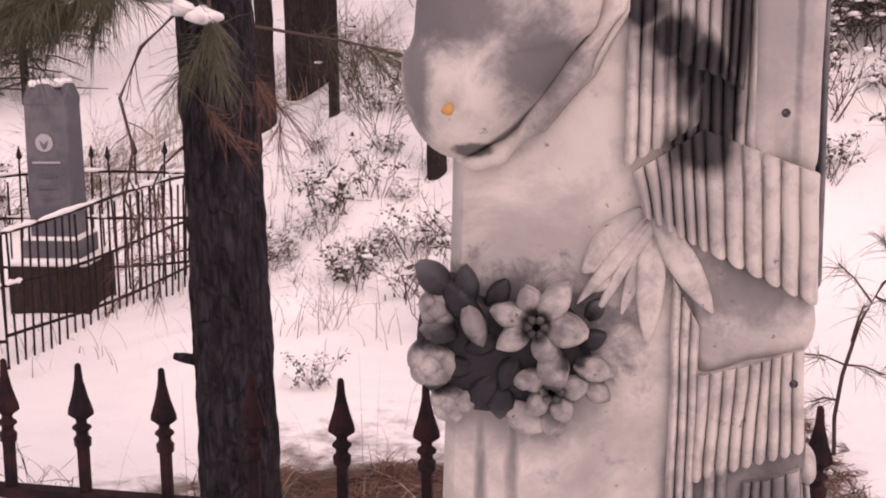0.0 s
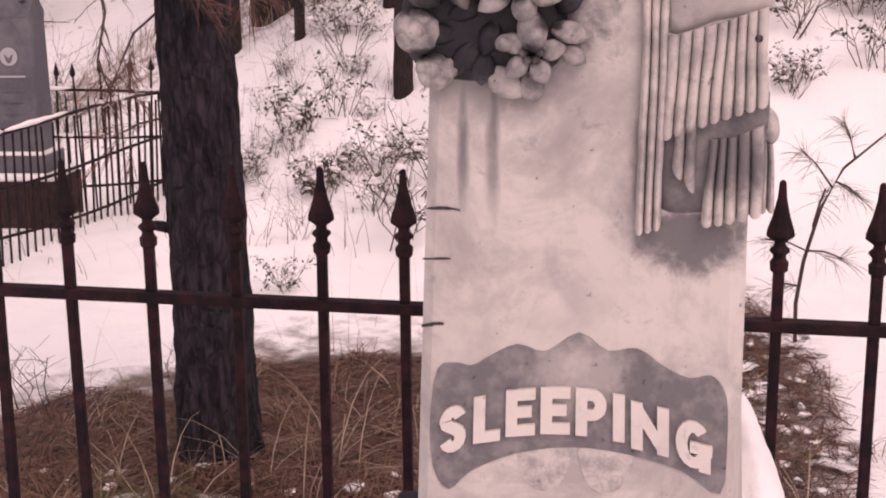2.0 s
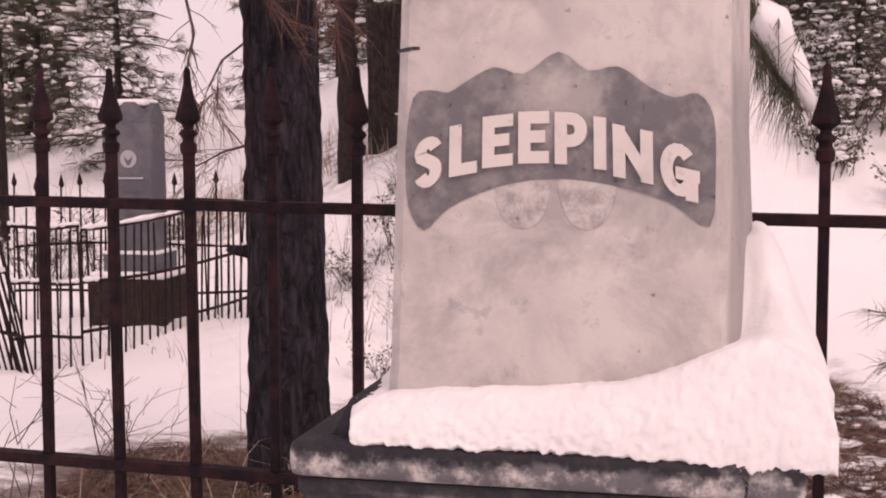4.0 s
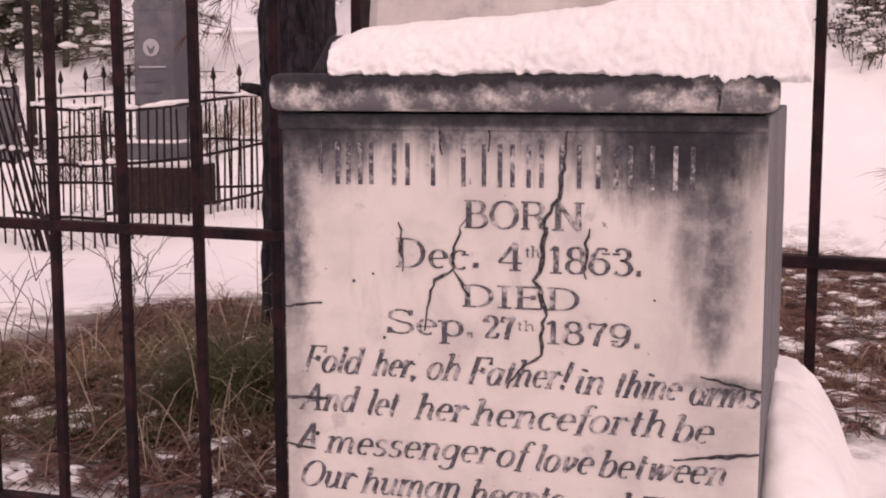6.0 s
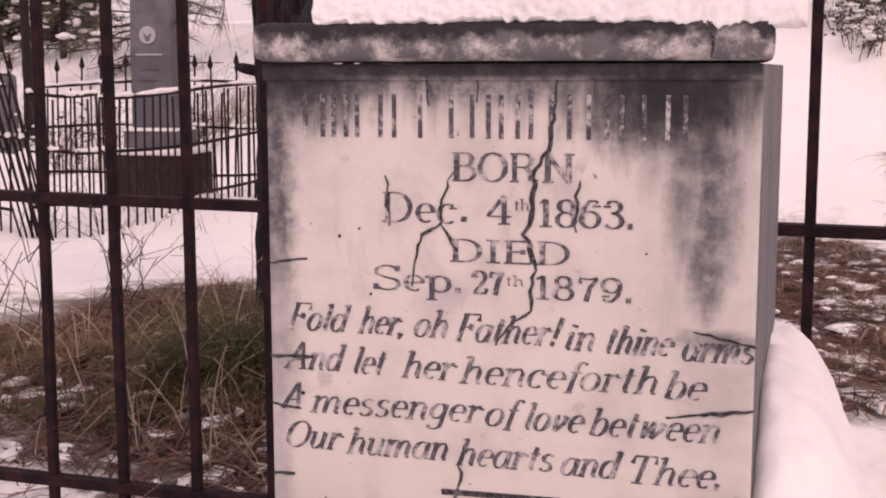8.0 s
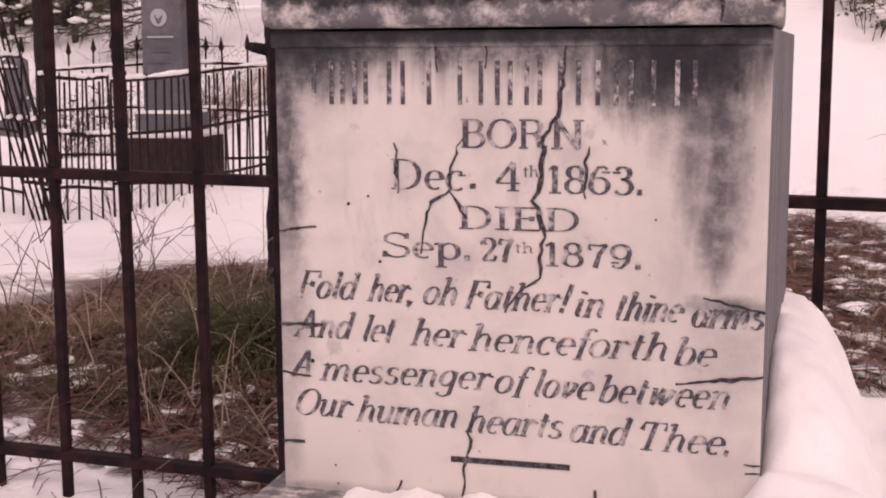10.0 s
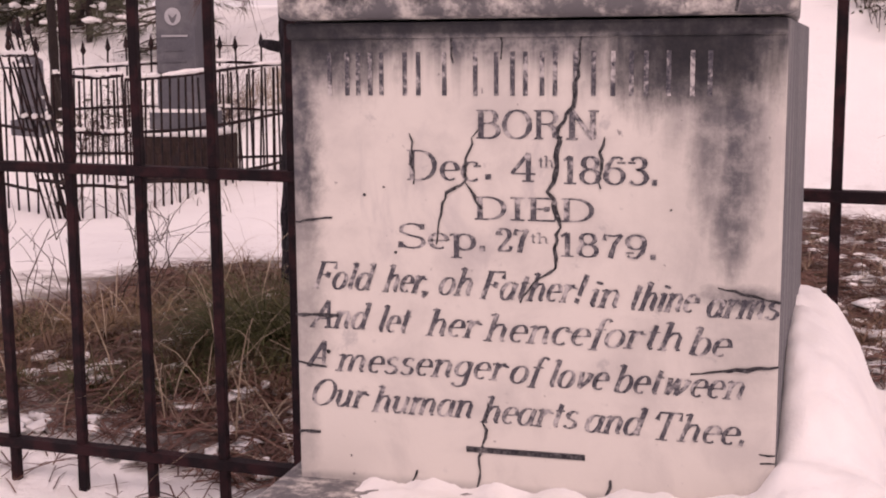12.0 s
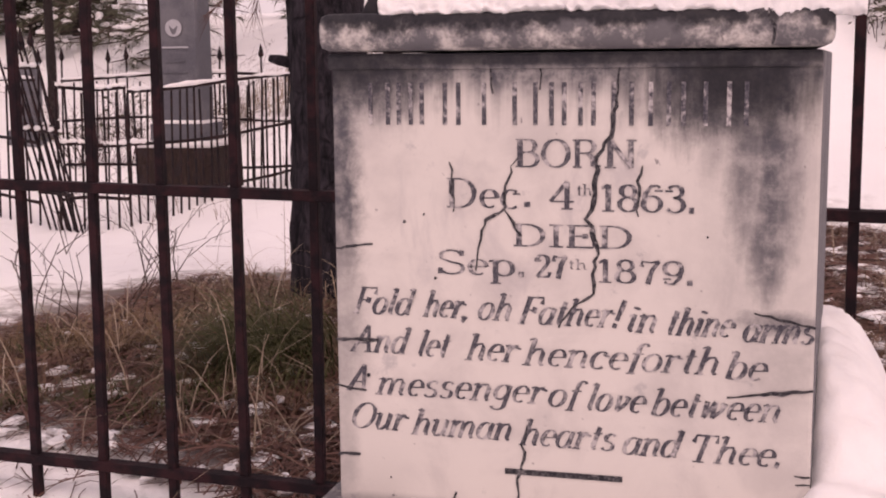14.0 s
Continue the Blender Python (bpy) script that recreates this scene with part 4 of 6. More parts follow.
def flower(cx, cz, n, size, width, lift, turn, face, beads=True):
    for k in range(n):
        part("petal", petal(cx, cz, radians(turn) + k * math.tau / n, size, width, lift, 0.006, face), M_petal, wreath, "", True)
    if beads:
        for k in range(6):
            a = k * math.tau / 6
            bm = bmesh.new()
            bmesh.ops.create_icosphere(bm, subdivisions=2, radius=0.0035, matrix=Matrix.Translation((cx + 0.0062 * math.cos(a), face - lift * 0.9, cz + 0.0062 * math.sin(a))))
            part("bead", bm, M_petal, wreath, "", True)


def rose(cx, cz, r, face):
    """A carved rose: cupped shells round a bud."""
    for k, (a, s) in enumerate(((0, 1.0), (1.3, 0.95), (2.6, 1.0), (3.9, 0.92), (5.1, 0.97))):
        out = [(cx + r * s * (0.25 * math.cos(a) + 0.62 * math.cos(a + j) * (0.8 if abs(j) > 1.2 else 1)), cz + r * s * (0.25 * math.sin(a) + 0.62 * math.sin(a + j) * (0.8 if abs(j) > 1.2 else 1))) for j in (-1.5, -0.8, 0, 0.8, 1.5, 3.0)]
        part("petal", relief(out, face, r * (0.55 + 0.07 * k), 5, 2.2), M_petal, wreath, "", True)
    part("petal", relief([(cx - r * 0.4, cz), (cx, cz + r * 0.45), (cx + r * 0.4, cz), (cx, cz - r * 0.4)], face - r * 0.5, r * 0.4, 5, 2.0), M_petal, wreath, "", True)


for turn, size, broad, lift in ((52, 0.034, 0.022, 0.021), (-12, 0.034, 0.024, 0.022), (-72, 0.028, 0.020, 0.020), (212, 0.031, 0.019, 0.020), (165, 0.032, 0.018, 0.017), (112, 0.024, 0.020, 0.013)):
    part("petal", petal(0.168, 1.364, radians(turn), size, broad, lift, 0.006, F - 0.012), M_petal, wreath, "", True)
flower(0.168, 1.364, 0, 0.030, 0.019, 0.021, 35, F - 0.014)
flower(0.180, 1.310, 5, 0.022, 0.017, 0.014, 80, F - 0.010)
rose(0.084, 1.327, 0.025, F - 0.008)
rose(0.098, 1.294, 0.020, F - 0.006)
rose(0.090, 1.370, 0.021, F - 0.006)
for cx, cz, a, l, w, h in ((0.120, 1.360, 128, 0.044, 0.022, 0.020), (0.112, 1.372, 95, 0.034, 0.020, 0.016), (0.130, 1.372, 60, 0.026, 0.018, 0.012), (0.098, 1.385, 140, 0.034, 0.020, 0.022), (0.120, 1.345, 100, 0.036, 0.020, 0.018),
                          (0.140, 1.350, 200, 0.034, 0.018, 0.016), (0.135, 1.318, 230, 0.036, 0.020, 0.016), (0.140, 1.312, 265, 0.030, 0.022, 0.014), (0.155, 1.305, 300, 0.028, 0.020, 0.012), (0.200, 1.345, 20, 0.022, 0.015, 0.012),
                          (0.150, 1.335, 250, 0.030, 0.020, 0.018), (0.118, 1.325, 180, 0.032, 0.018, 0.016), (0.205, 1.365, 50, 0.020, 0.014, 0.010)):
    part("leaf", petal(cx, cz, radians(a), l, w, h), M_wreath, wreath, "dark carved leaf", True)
for cx, cz, a, l, w, h in ((0.112, 1.376, -65, 0.034, 0.017, 0.034), (0.176, 1.344, -75, 0.036, 0.024, 0.032), (0.150, 1.316, 15, 0.018, 0.014, 0.030), (0.196, 1.33, -15, 0.032, 0.018, 0.018),
                          (0.145, 1.295, -40, 0.034, 0.024, 0.016), (0.175, 1.293, -70, 0.026, 0.022, 0.012),
                          (0.120, 1.300, 200, 0.028, 0.018, 0.018), (0.205, 1.312, -30, 0.022, 0.016, 0.014), (0.105, 1.352, 170, 0.03, 0.016, 0.03)):
    part("petal", petal(cx, cz, radians(a), l, w, h), M_petal, wreath, "", True)
for cx, cz, a, l, w, h in ((0.254, 1.449, 222, 0.070, 0.034, 0.011), (0.252, 1.447, 232, 0.088, 0.012, 0.013), (0.253, 1.446, 242, 0.092, 0.009, 0.011), (0.255, 1.446, 268, 0.100, 0.022, 0.010),
                          (0.255, 1.446, 253, 0.080, 0.014, 0.008), (0.256, 1.447, -59, 0.086, 0.023, 0.013), (0.226, 1.405, 222, 0.026, 0.016, 0.010)):
    part("leaf", petal(cx, cz, radians(a), l, w, h), M_cloth, stone, "long carved lily leaf", True)
# Flat discs: the dark inside each hole is painted, without depth.
for x, z in ((0.348, 1.526), (0.362, 1.321)):
    bm = bmesh.new()
    bmesh.ops.create_circle(bm, cap_ends=True, radius=0.0034, segments=12, matrix=Matrix.Translation((x, F - 0.0145, z)) @ Matrix.Rotation(radians(90), 4, "X"))
    part("drilled_hole", bm, M_crack, stone, "flat dark disc for the shade in a small drilled hole")


# ---- snow lying on the stone ----
def drift(name, label, top, low, x0, x1, y0, y1, nx, ny, rag, soft):
    """A body of snow with a rounded, ragged rim: top(x, y) over low(x, y); soft is how far in the rim is rounded."""
    bm, over, under = bmesh.new(), [], []
    for j in range(ny + 1):
        v = (j / ny) ** 2.3
        over.append([])
        under.append([])
        for i in range(nx + 1):
            u = i / nx
            x, y = x0 + (x1 - x0) * u, y0 + (y1 - y0) * v
            jag = rag * (0.45 * noise.noise((x * 17, 2.0, 0)) + 0.06 * noise.noise((x * 75, 5.0, 0)))
            side = rag * noise.noise((y * 40, 9.0, 4))
            fall = max(0.0, 1 - (y - y0) / (soft * 1.2))
            y += jag * fall
            x += side * (max(0.0, 1 - (x1 - x) / soft) + max(0.0, 1 - (x - x0) / soft))
            rim = min(1.0, min((x - x0 + rag) / soft, (x1 - x + rag) / (soft * 1.5), (y1 - y) / soft, (y - y0 - jag) / soft))
            rim = max(0.0, rim)
            round_off = math.sqrt(max(0.0, 1 - (1 - rim) ** 2))
            b = low(x, y) + rag * (0.8 * noise.noise((x * 60, y * 60, 5.0)) + 0.75 * noise.noise((x * 160, y * 160, 3.0))) * (1 - rim) ** 4
            t = b + max(0.0, top(x, y) - b) * round_off + rag * 0.22 * noise.noise((x * 45, y * 45, 9.0))
            lump = 0.30 * noise.noise((x * 48, y * 48, t * 48)) + 0.42 * noise.noise((x * 150, y * 150, t * 150)) + 0.25 * noise.noise((x * 330, y * 330, t * 330))
            face_on = 1 - 0.75 * rim
            over[-1].append(bm.verts.new((x, y - rag * lump * face_on, max(t + rag * 0.35 * lump, b + 0.001))))
            under[-1].append(bm.verts.new((x, y + 0.004 * fall, b - 0.002)))
    for grid in (over, under):
        for a, b in zip(grid, grid[1:]):
            for i in range(nx):
                bm.faces.new((a[i], a[i + 1], b[i + 1], b[i]))
    rim = lambda g: g[0] + [r[-1] for r in g[1:]] + g[-1][-2::-1] + [r[0] for r in g[-2:0:-1]]
    a, b = rim(over), rim(under)
    for k in range(len(a)):
        bm.faces.new((a[k], a[(k + 1) % len(a)], b[(k + 1) % len(b)], b[k]))
    return tagged(part(name, bm, M_snow, smooth=True), label, "snow")


def ease(v, lo, hi):
    t = max(0.0, min(1.0, (v - lo) / (hi - lo)))
    return t * t * (3 - 2 * t)


def cap_top(x, y):
    """Snow on the cap: thin at the west end, heaped to the east and behind the shaft."""
    lift = 0.766 + 0.012 * ease(x, 0.03, 0.10) + 0.012 * ease(x, 0.10, 0.30) + 0.040 * ease(x, 0.26, 0.40)
    lift += 0.075 * ease(y, 0.05, 0.17) * ease(x, 0.355, 0.37) * (1 - ease(x, 0.385, 0.45))
    lift += 0.02 * ease(y, 0.02, 0.10) * ease(x, 0.38, 0.42)
    lift += 0.03 * math.exp(-((x - 0.058) / 0.012) ** 2 - ((y - 0.13) / 0.03) ** 2)
    return lift + 0.004 * noise.noise((x * 14, y * 14, 3))


def cap_low(x, y):
    return 0.735 - 0.006 * ease(x, 0.25, 0.42) + 0.03 * ease(y, 0.004, 0.02)


drift("snow_drift", "thick fresh snow lying on the moulded cap", cap_top, cap_low, 0.045, 0.448, -0.014, 0.40, 190, 84, 0.0062, 0.045)


def base_top(x, y):
    """Snow on the base block, with a high heap against the east side of the die that runs out over the ground."""
    t = 0.297 + 0.006 * noise.noise((x * 18, y * 18, 1)) - 0.012 * (1 - ease(x, 0.02, 0.10))
    t += 0.022 * ease(x, 0.26, 0.46) * (1 - ease(y, -0.02, 0.02))
    t += 0.118 * ease(y, -0.07, 0.14) * max(0.0, 1 - (max(0.0, x - 0.430) / 0.092) ** 2.3) * ease(x, 0.40, 0.43)
    t += 0.006 * noise.noise((x * 35, y * 30, 6)) + 0.004 * noise.noise((x * 80, y * 75, 2))
    t -= 0.22 * ease(x, 0.52, 0.95)
    return t


drift("snow_drift", "deep soft snow heaped round the monument base", base_top, lambda x, y: 0.276 - 0.30 * ease(x, 0.40, 0.60), 0.022, 1.0, -0.105, 0.46, 150, 80, 0.006, 0.022)


# ---- iron fence behind the monument ----
def finial():
    """A cast spear point with its collar, square in plan, its foot at the origin."""
    bm = bmesh.new()
    prof = ((0.0, 0.0072), (0.004, 0.0115), (0.016, 0.0125), (0.021, 0.0085), (0.026, 0.0085), (0.031, 0.0135), (0.035, 0.0125), (0.039, 0.0075), (0.044, 0.0078), (0.052, 0.0185), (0.060, 0.0178), (0.080, 0.0115), (0.104, 0.0062), (0.126, 0.0045), (0.129, 0.002))
    rings = []
    for z, r in prof:
        flat = 0.62 if z > 0.042 else 0.9
        rings.append([bm.verts.new((r * a, r * b * flat, z)) for a, b in ((1, 0.35), (0.35, 1), (-0.35, 1), (-1, 0.35), (-1, -0.35), (-0.35, -1), (0.35, -1), (1, -0.35))])
    for r, q in zip(rings, rings[1:]):
        for k in range(8):
            bm.faces.new((r[k], r[(k + 1) % 8], q[(k + 1) % 8], q[k]))
    bm.faces.new(rings[0][::-1])
    bm.faces.new(rings[-1])
    return bm


def fence_y(x):
    return 0.7095 - 0.0325 * x


fence = thing("iron_fence", (0.0, fence_y(0.0), 0.0), "dark brown iron picket fence with spear finials", "fence")


def mesh_of(bm, name, material):
    me = bpy.data.meshes.new(name)
    bmesh.ops.recalc_face_normals(bm, faces=bm.faces)
    bm.to_mesh(me)
    bm.free()
    me.materials.append(material)
    return me


bar_mesh = mesh_of(block(-0.0072, 0.0072, -0.0072, 0.0072, -0.06, 0.98, 0.0012, 1), "picket", M_iron)
tip_mesh = mesh_of(finial(), "finial", M_iron)
for k in range(-6, 19):
    x = -0.0375 + (k - 7) * (0.1272 if k < 7 else 0.1297)
    lean = random.Random(k).uniform(-0.4, 0.4)
    bar = new("picket", bar_mesh)
    bar.parent = fence
    bar.matrix_basis = Matrix.Translation((x, fence_y(x) - fence_y(0), -0.0115 * x)) @ Matrix.Rotation(radians(lean), 4, "Y")
    tip = new("finial", tip_mesh)
    tip.parent = bar
    tip.location = (0, 0, 0.966)
for z in (0.892, 0.491, 0.035):
    bm = bmesh.new()
    for i, x in enumerate((-2.0, 2.0)):
        y, h = fence_y(x) - 0.0, z - 0.0125 * x
        ring = [bm.verts.new((x, y + dy, h + dz)) for dy, dz in ((-0.013, -0.008), (0.013, -0.008), (0.013, 0.008), (-0.013, 0.008))]
        if i:
            for k in range(4):
                bm.faces.new((last[k], last[(k + 1) % 4], ring[(k + 1) % 4], ring[k]))
            bm.faces.new(ring)
        else:
            bm.faces.new(ring[::-1])
        last = ring
    bmesh.ops.bevel(bm, geom=[e for e in bm.edges], offset=0.0015, segments=1, affect="EDGES")
    part("rail", bm, M_iron, fence)


# ---- the near pine ----
def trunk_mesh(base, top, r0, r1, rows, sides, seed, rough=0.012, flare=0.35):
    """A tapered trunk with a flared foot and furrowed bark."""
    bm, rings = bmesh.new(), []
    a, b = Vector(base), Vector(top)
    for i in range(rows + 1):
        t = i / rows
        c = a.lerp(b, t)
        c.x += 0.02 * noise.noise((t * 2.5, seed, 0)) * (b - a).length * 0.3
        zc = (b - a).length * t
        r = (r0 + (r1 - r0) * t) * (1 + flare * math.exp(-zc / 0.18))
        ring = []
        for k in range(sides):
            an = k * math.tau / sides
            furrow = 0.9 - 1.8 * abs(noise.noise((math.cos(an) * 4.5, math.sin(an) * 4.5, zc * 5 + seed))) + 0.8 * noise.noise((math.cos(an) * 12, math.sin(an) * 12, zc * 16 + seed)) - 0.5
            rr = r + rough * furrow
            ring.append(bm.verts.new((c.x + rr * math.cos(an), c.y + rr * math.sin(an), c.z)))
        rings.append(ring)
    for r, q in zip(rings, rings[1:]):
        for k in range(sides):
            bm.faces.new((r[k], r[(k + 1) % sides], q[(k + 1) % sides], q[k]))
    bm.faces.new(rings[-1])
    return bm


def needles(bm, at, along, n, length, spread, width, rng):
    """A spray of pine needles round a twig end."""
    d = Vector(along).normalized()
    for _ in range(n):
        w = (d + Vector((rng.gauss(0, 1), rng.gauss(0, 1), rng.gauss(0, 1))) * spread).normalized()
        w.z -= 0.15
        l = length * rng.uniform(0.6, 1.1)
        p = Vector(at) - d * rng.uniform(0, length * 0.9)
        s = w.orthogonal().normalized() * width * 0.5
        m = p + w * l * 0.55
        e = p + w * l + Vector((0, 0, -l * 0.12))
        v = [bm.verts.new(q) for q in (p - s, p + s, m + s * 0.8, m - s * 0.8, e)]
        bm.faces.new((v[0], v[1], v[2], v[3]))
        bm.faces.new((v[3], v[2], v[4]))


pine = thing("pine_tree", (-0.80, 2.17, -0.03), "tall pine with dark furrowed bark beside the fence", "tree")
part("trunk", trunk_mesh((-0.79, 2.17, -0.06), (-0.90, 2.30, 4.6), 0.105, 0.074, 330, 80, 3.0, 0.010, 0.28), M_bark, pine, "dark furrowed bark", True)
part("knot", tube(bmesh.new(), [(-0.88, 2.15, 0.69), (-0.925, 2.14, 0.70), (-0.948, 2.135, 0.705)], [0.016, 0.014, 0.009], 8), M_bark, pine, "", True)


def bough(name_root, start, points, seed, sprays, n, length, mat, width=0.0016, thick=0.007):
    """A hanging limb with side twigs and needle sprays."""
    rng = random.Random(seed)
    wood, leaf = bmesh.new(), bmesh.new()
    path = [Vector(start)] + [Vector(p) for p in points]
    tube(wood, path, [thick * (1 - 0.75 * i / len(path)) for i in range(len(path))], 5)
    for _ in range(sprays):
        t = rng.uniform(0.25, 1.0)
        seg = t * (len(path) - 1)
        i = min(int(seg), len(path) - 2)
        p = path[i].lerp(path[i + 1], seg - i)
        d = ((path[i + 1] - path[i]).normalized() + Vector((rng.gauss(0, 0.6), rng.gauss(0, 0.6), rng.gauss(-0.15, 0.4)))).normalized()
        e = p + d * rng.uniform(0.04, 0.16)
        tube(wood, [p, p.lerp(e, 0.5) + Vector((0, 0, 0.006)), e], [thick * 0.3, thick * 0.22, thick * 0.14], 4)
        needles(leaf, e, d, n, length, 0.45, width, rng)
    limb = part("limb", wood, M_twig, name_root)
    tagged(part("foliage", leaf, mat, limb), kind="stuff")
    return limb


bough(pine, (-0.85, 2.2, 1.70), [(-1.1, 2.15, 1.62), (-1.4, 2.1, 1.52), (-1.75, 2.05, 1.45)], 5, 70, 46, 0.14, M_needle)
bough(pine, (-0.85, 2.2, 1.80), [(-1.05, 2.0, 1.68), (-1.3, 1.9, 1.56), (-1.6, 1.85, 1.46)], 6, 60, 44, 0.14, M_needle)
bough(pine, (-0.85, 2.2, 1.75), [(-1.2, 2.3, 1.70), (-1.6, 2.4, 1.62), (-2.0, 2.45, 1.55)], 16, 60, 44, 0.14, M_needle)
bough(pine, (-0.9, 2.2, 1.60), [(-0.98, 2.1, 1.50), (-1.02, 2.05, 1.38), (-0.98, 2.02, 1.26), (-1.0, 2.0, 1.14), (-0.97, 2.0, 1.06)], 7, 14, 2, 0.07, M_dead, thick=0.006)
bough(pine, (-0.86, 2.1, 1.40), [(-0.80, 2.05, 1.36), (-0.76, 2.04, 1.30)], 8, 4, 16, 0.10, M_dead, thick=0.004)
bough(pine, (-0.8, 2.1, 1.62), [(-0.78, 2.04, 1.56), (-0.76, 2.02, 1.50)], 9, 12, 30, 0.13, M_needle, thick=0.005)
bough(pine, (-0.9, 2.2, 1.26), [(-0.96, 2.15, 1.20), (-0.98, 2.12, 1.14), (-1.0, 2.1, 1.08)], 10, 9, 16, 0.10, M_dead, thick=0.004)
bough(pine, (-0.9, 2.2, 0.98), [(-0.98, 2.2, 0.96), (-1.06, 2.2, 0.92)], 19, 6, 18, 0.09, M_dead, thick=0.004)
bough(pine, (-0.78, 2.2, 1.46), [(-0.72, 2.22, 1.42), (-0.66, 2.25, 1.32)], 20, 9, 16, 0.12, M_dead, thick=0.004)
bough(pine, (-0.75, 2.25, 1.55), [(-0.55, 2.5, 1.50), (-0.38, 2.7, 1.44)], 21, 16, 24, 0.12, M_needle, thick=0.005)


for x, y, z, a, b, c in ((-0.80, 2.06, 1.575, 0.05, 0.03, 0.022), (-0.86, 2.08, 1.60, 0.03, 0.03, 0.02), (-1.32, 1.95, 1.575, 0.035, 0.03, 0.018), (-1.5, 2.1, 1.52, 0.03, 0.025, 0.015), (-1.15, 2.05, 1.62, 0.03, 0.02, 0.014)):
    bm = bmesh.new()
    bmesh.ops.create_icosphere(bm, subdivisions=3, radius=1.0, matrix=Matrix.Translation((x, y, z)) @ Matrix.Diagonal((a, b, c, 1)))
    for v in bm.verts:
        v.co += Vector((noise.noise(v.co * 40), noise.noise(v.co * 40 + Vector((4, 0, 0))), noise.noise(v.co * 40 + Vector((0, 4, 0))))) * 0.012
    part("snow_load", bm, M_snow, pine, "snow caught on the boughs", True)


# ---- woods on the bank ----
def far_pine(height_m, r, crown_from, seed, clumps, spread):
    """A pine of the bank: trunk and a crown of needle fans, some of them under snow. Its foot is at the origin."""
    rng = random.Random(seed)
    root = thing("pine_tree", (0, 0, 0), "pine on the snowy bank with snow on its boughs", "tree", "pines on the bank")
    part("trunk", trunk_mesh((0, 0, -1.4), (rng.uniform(-0.2, 0.2), 0, height_m), r, r * 0.25, 34, 12, seed, r * 0.12, 0.0), M_far_bark, root, "", True)
    wood, leaf, white = bmesh.new(), bmesh.new(), bmesh.new()
    for c in range(clumps):
        t = crown_from + (1 - crown_from) * (c / clumps) ** 0.9
        z = t * height_m
        reach = spread * (1.05 - t) * rng.uniform(0.55, 1.1) + 0.15
        an = rng.uniform(0, math.tau)
        d = Vector((math.cos(an), math.sin(an), rng.uniform(-0.35, 0.15)))
        tip = Vector((0, 0, z)) + d * reach
        tube(wood, [Vector((0, 0, z)), Vector((0, 0, z)).lerp(tip, 0.6) + Vector((0, 0, 0.05)), tip], [0.022, 0.014, 0.006], 4)
        for s in range(5):
            p = Vector((0, 0, z)).lerp(tip, rng.uniform(0.35, 1.0)) + Vector((rng.gauss(0, 0.12), rng.gauss(0, 0.12), rng.gauss(-0.02, 0.06)))
            needles(leaf, p, d + Vector((rng.gauss(0, 0.4), rng.gauss(0, 0.4), rng.gauss(0, 0.2))), 16, 0.22, 0.6, 0.010, rng)
            if rng.random() < 0.45:
                m = Matrix.Translation(p + Vector((0, 0, 0.05))) @ Matrix.Rotation(an, 4, "Z") @ Matrix.Diagonal((rng.uniform(0.06, 0.16), rng.uniform(0.04, 0.08), rng.uniform(0.02, 0.05), 1))
                made = bmesh.ops.create_icosphere(white, subdivisions=1, radius=1.0, matrix=m)
                for v in made["verts"]:
                    v.co += Vector((rng.gauss(0, 1), rng.gauss(0, 1), rng.gauss(0, 1))) * 0.012
    part("bough_frame", wood, M_twig, root)
    tagged(part("crown", leaf, M_needle, root), kind="stuff")
    tagged(part("snow_load", white, M_snow, root, "clumps of snow on the boughs", True), kind="stuff")
    return root


kinds = [far_pine(7.5, 0.13, 0.16, 11, 110, 1.6), far_pine(9.0, 0.17, 0.12, 12, 130, 1.8), far_pine(5.0, 0.08, 0.04, 13, 110, 1.4), far_pine(11.0, 0.15, 0.30, 17, 60, 2.0)]
PLANTED = []


def plant(kind, x, y, scale=1.0, turn=0.0):
    m = pose(x, y, height(x, y) - 0.05, 0, 0, turn)
    ob = copy_thing(kinds[kind], m)
    ob.scale = (scale, scale, scale)
    PLANTED.append(ob)
    return ob


def fell(ob):
    for o in [*ob.children_recursive, ob]:
        bpy.data.objects.remove(o)


# single trunks that stand out against the snow
for k, x, y, s, turn in ((3, -2.27, 8.7, 1.3, 10), (3, -2.49, 8.25, 0.55, 80), (3, -1.89, 7.9, 0.30, 45), (3, -1.0, 6.82, 0.47, 200), (3, -1.27, 8.06, 0.42, 120), (3, -6.1, 9.4, 0.36, 140), (2, 1.25, 9.2, 0.55, 60), (2, 1.75, 10.2, 0.6, 20), (2, 0.75, 11.5, 0.6, 20), (3, 1.9, 11, 0.6, 5), (2, -3.2, 12.0, 0.7, 50), (2, -6.0, 11.5, 0.7, 100), (2, 1.15, 8.0, 0.30, 40), (2, 1.65, 8.6, 0.34, 10), (2, 0.85, 9.4, 0.32, 170), (2, 2.0, 8.1, 0.36, 70)):
    plant(k, x, y, s, turn)
rng = random.Random(42)
for n in range(112):
    y = rng.uniform(11, 34)
    k = rng.uniform(-1.05, 0.62)
    if y < (13 if k < -0.52 else 21 if k < 0.02 else 15):
        y = rng.uniform(22, 36)
    x, kind, size, turn = k * (y + 1), rng.randrange(3), rng.uniform(0.7, 1.25), rng.uniform(0, 360)
    if not -0.46 < k < -0.35:
        plant(kind, x, y, size, turn)
for n in range(17):
    y = rng.uniform(12, 17)
    plant(2, rng.uniform(-0.85, -0.52) * (y + 1), y, rng.uniform(0.5, 0.95), rng.uniform(0, 360))
for ob in kinds:
    fell(ob)


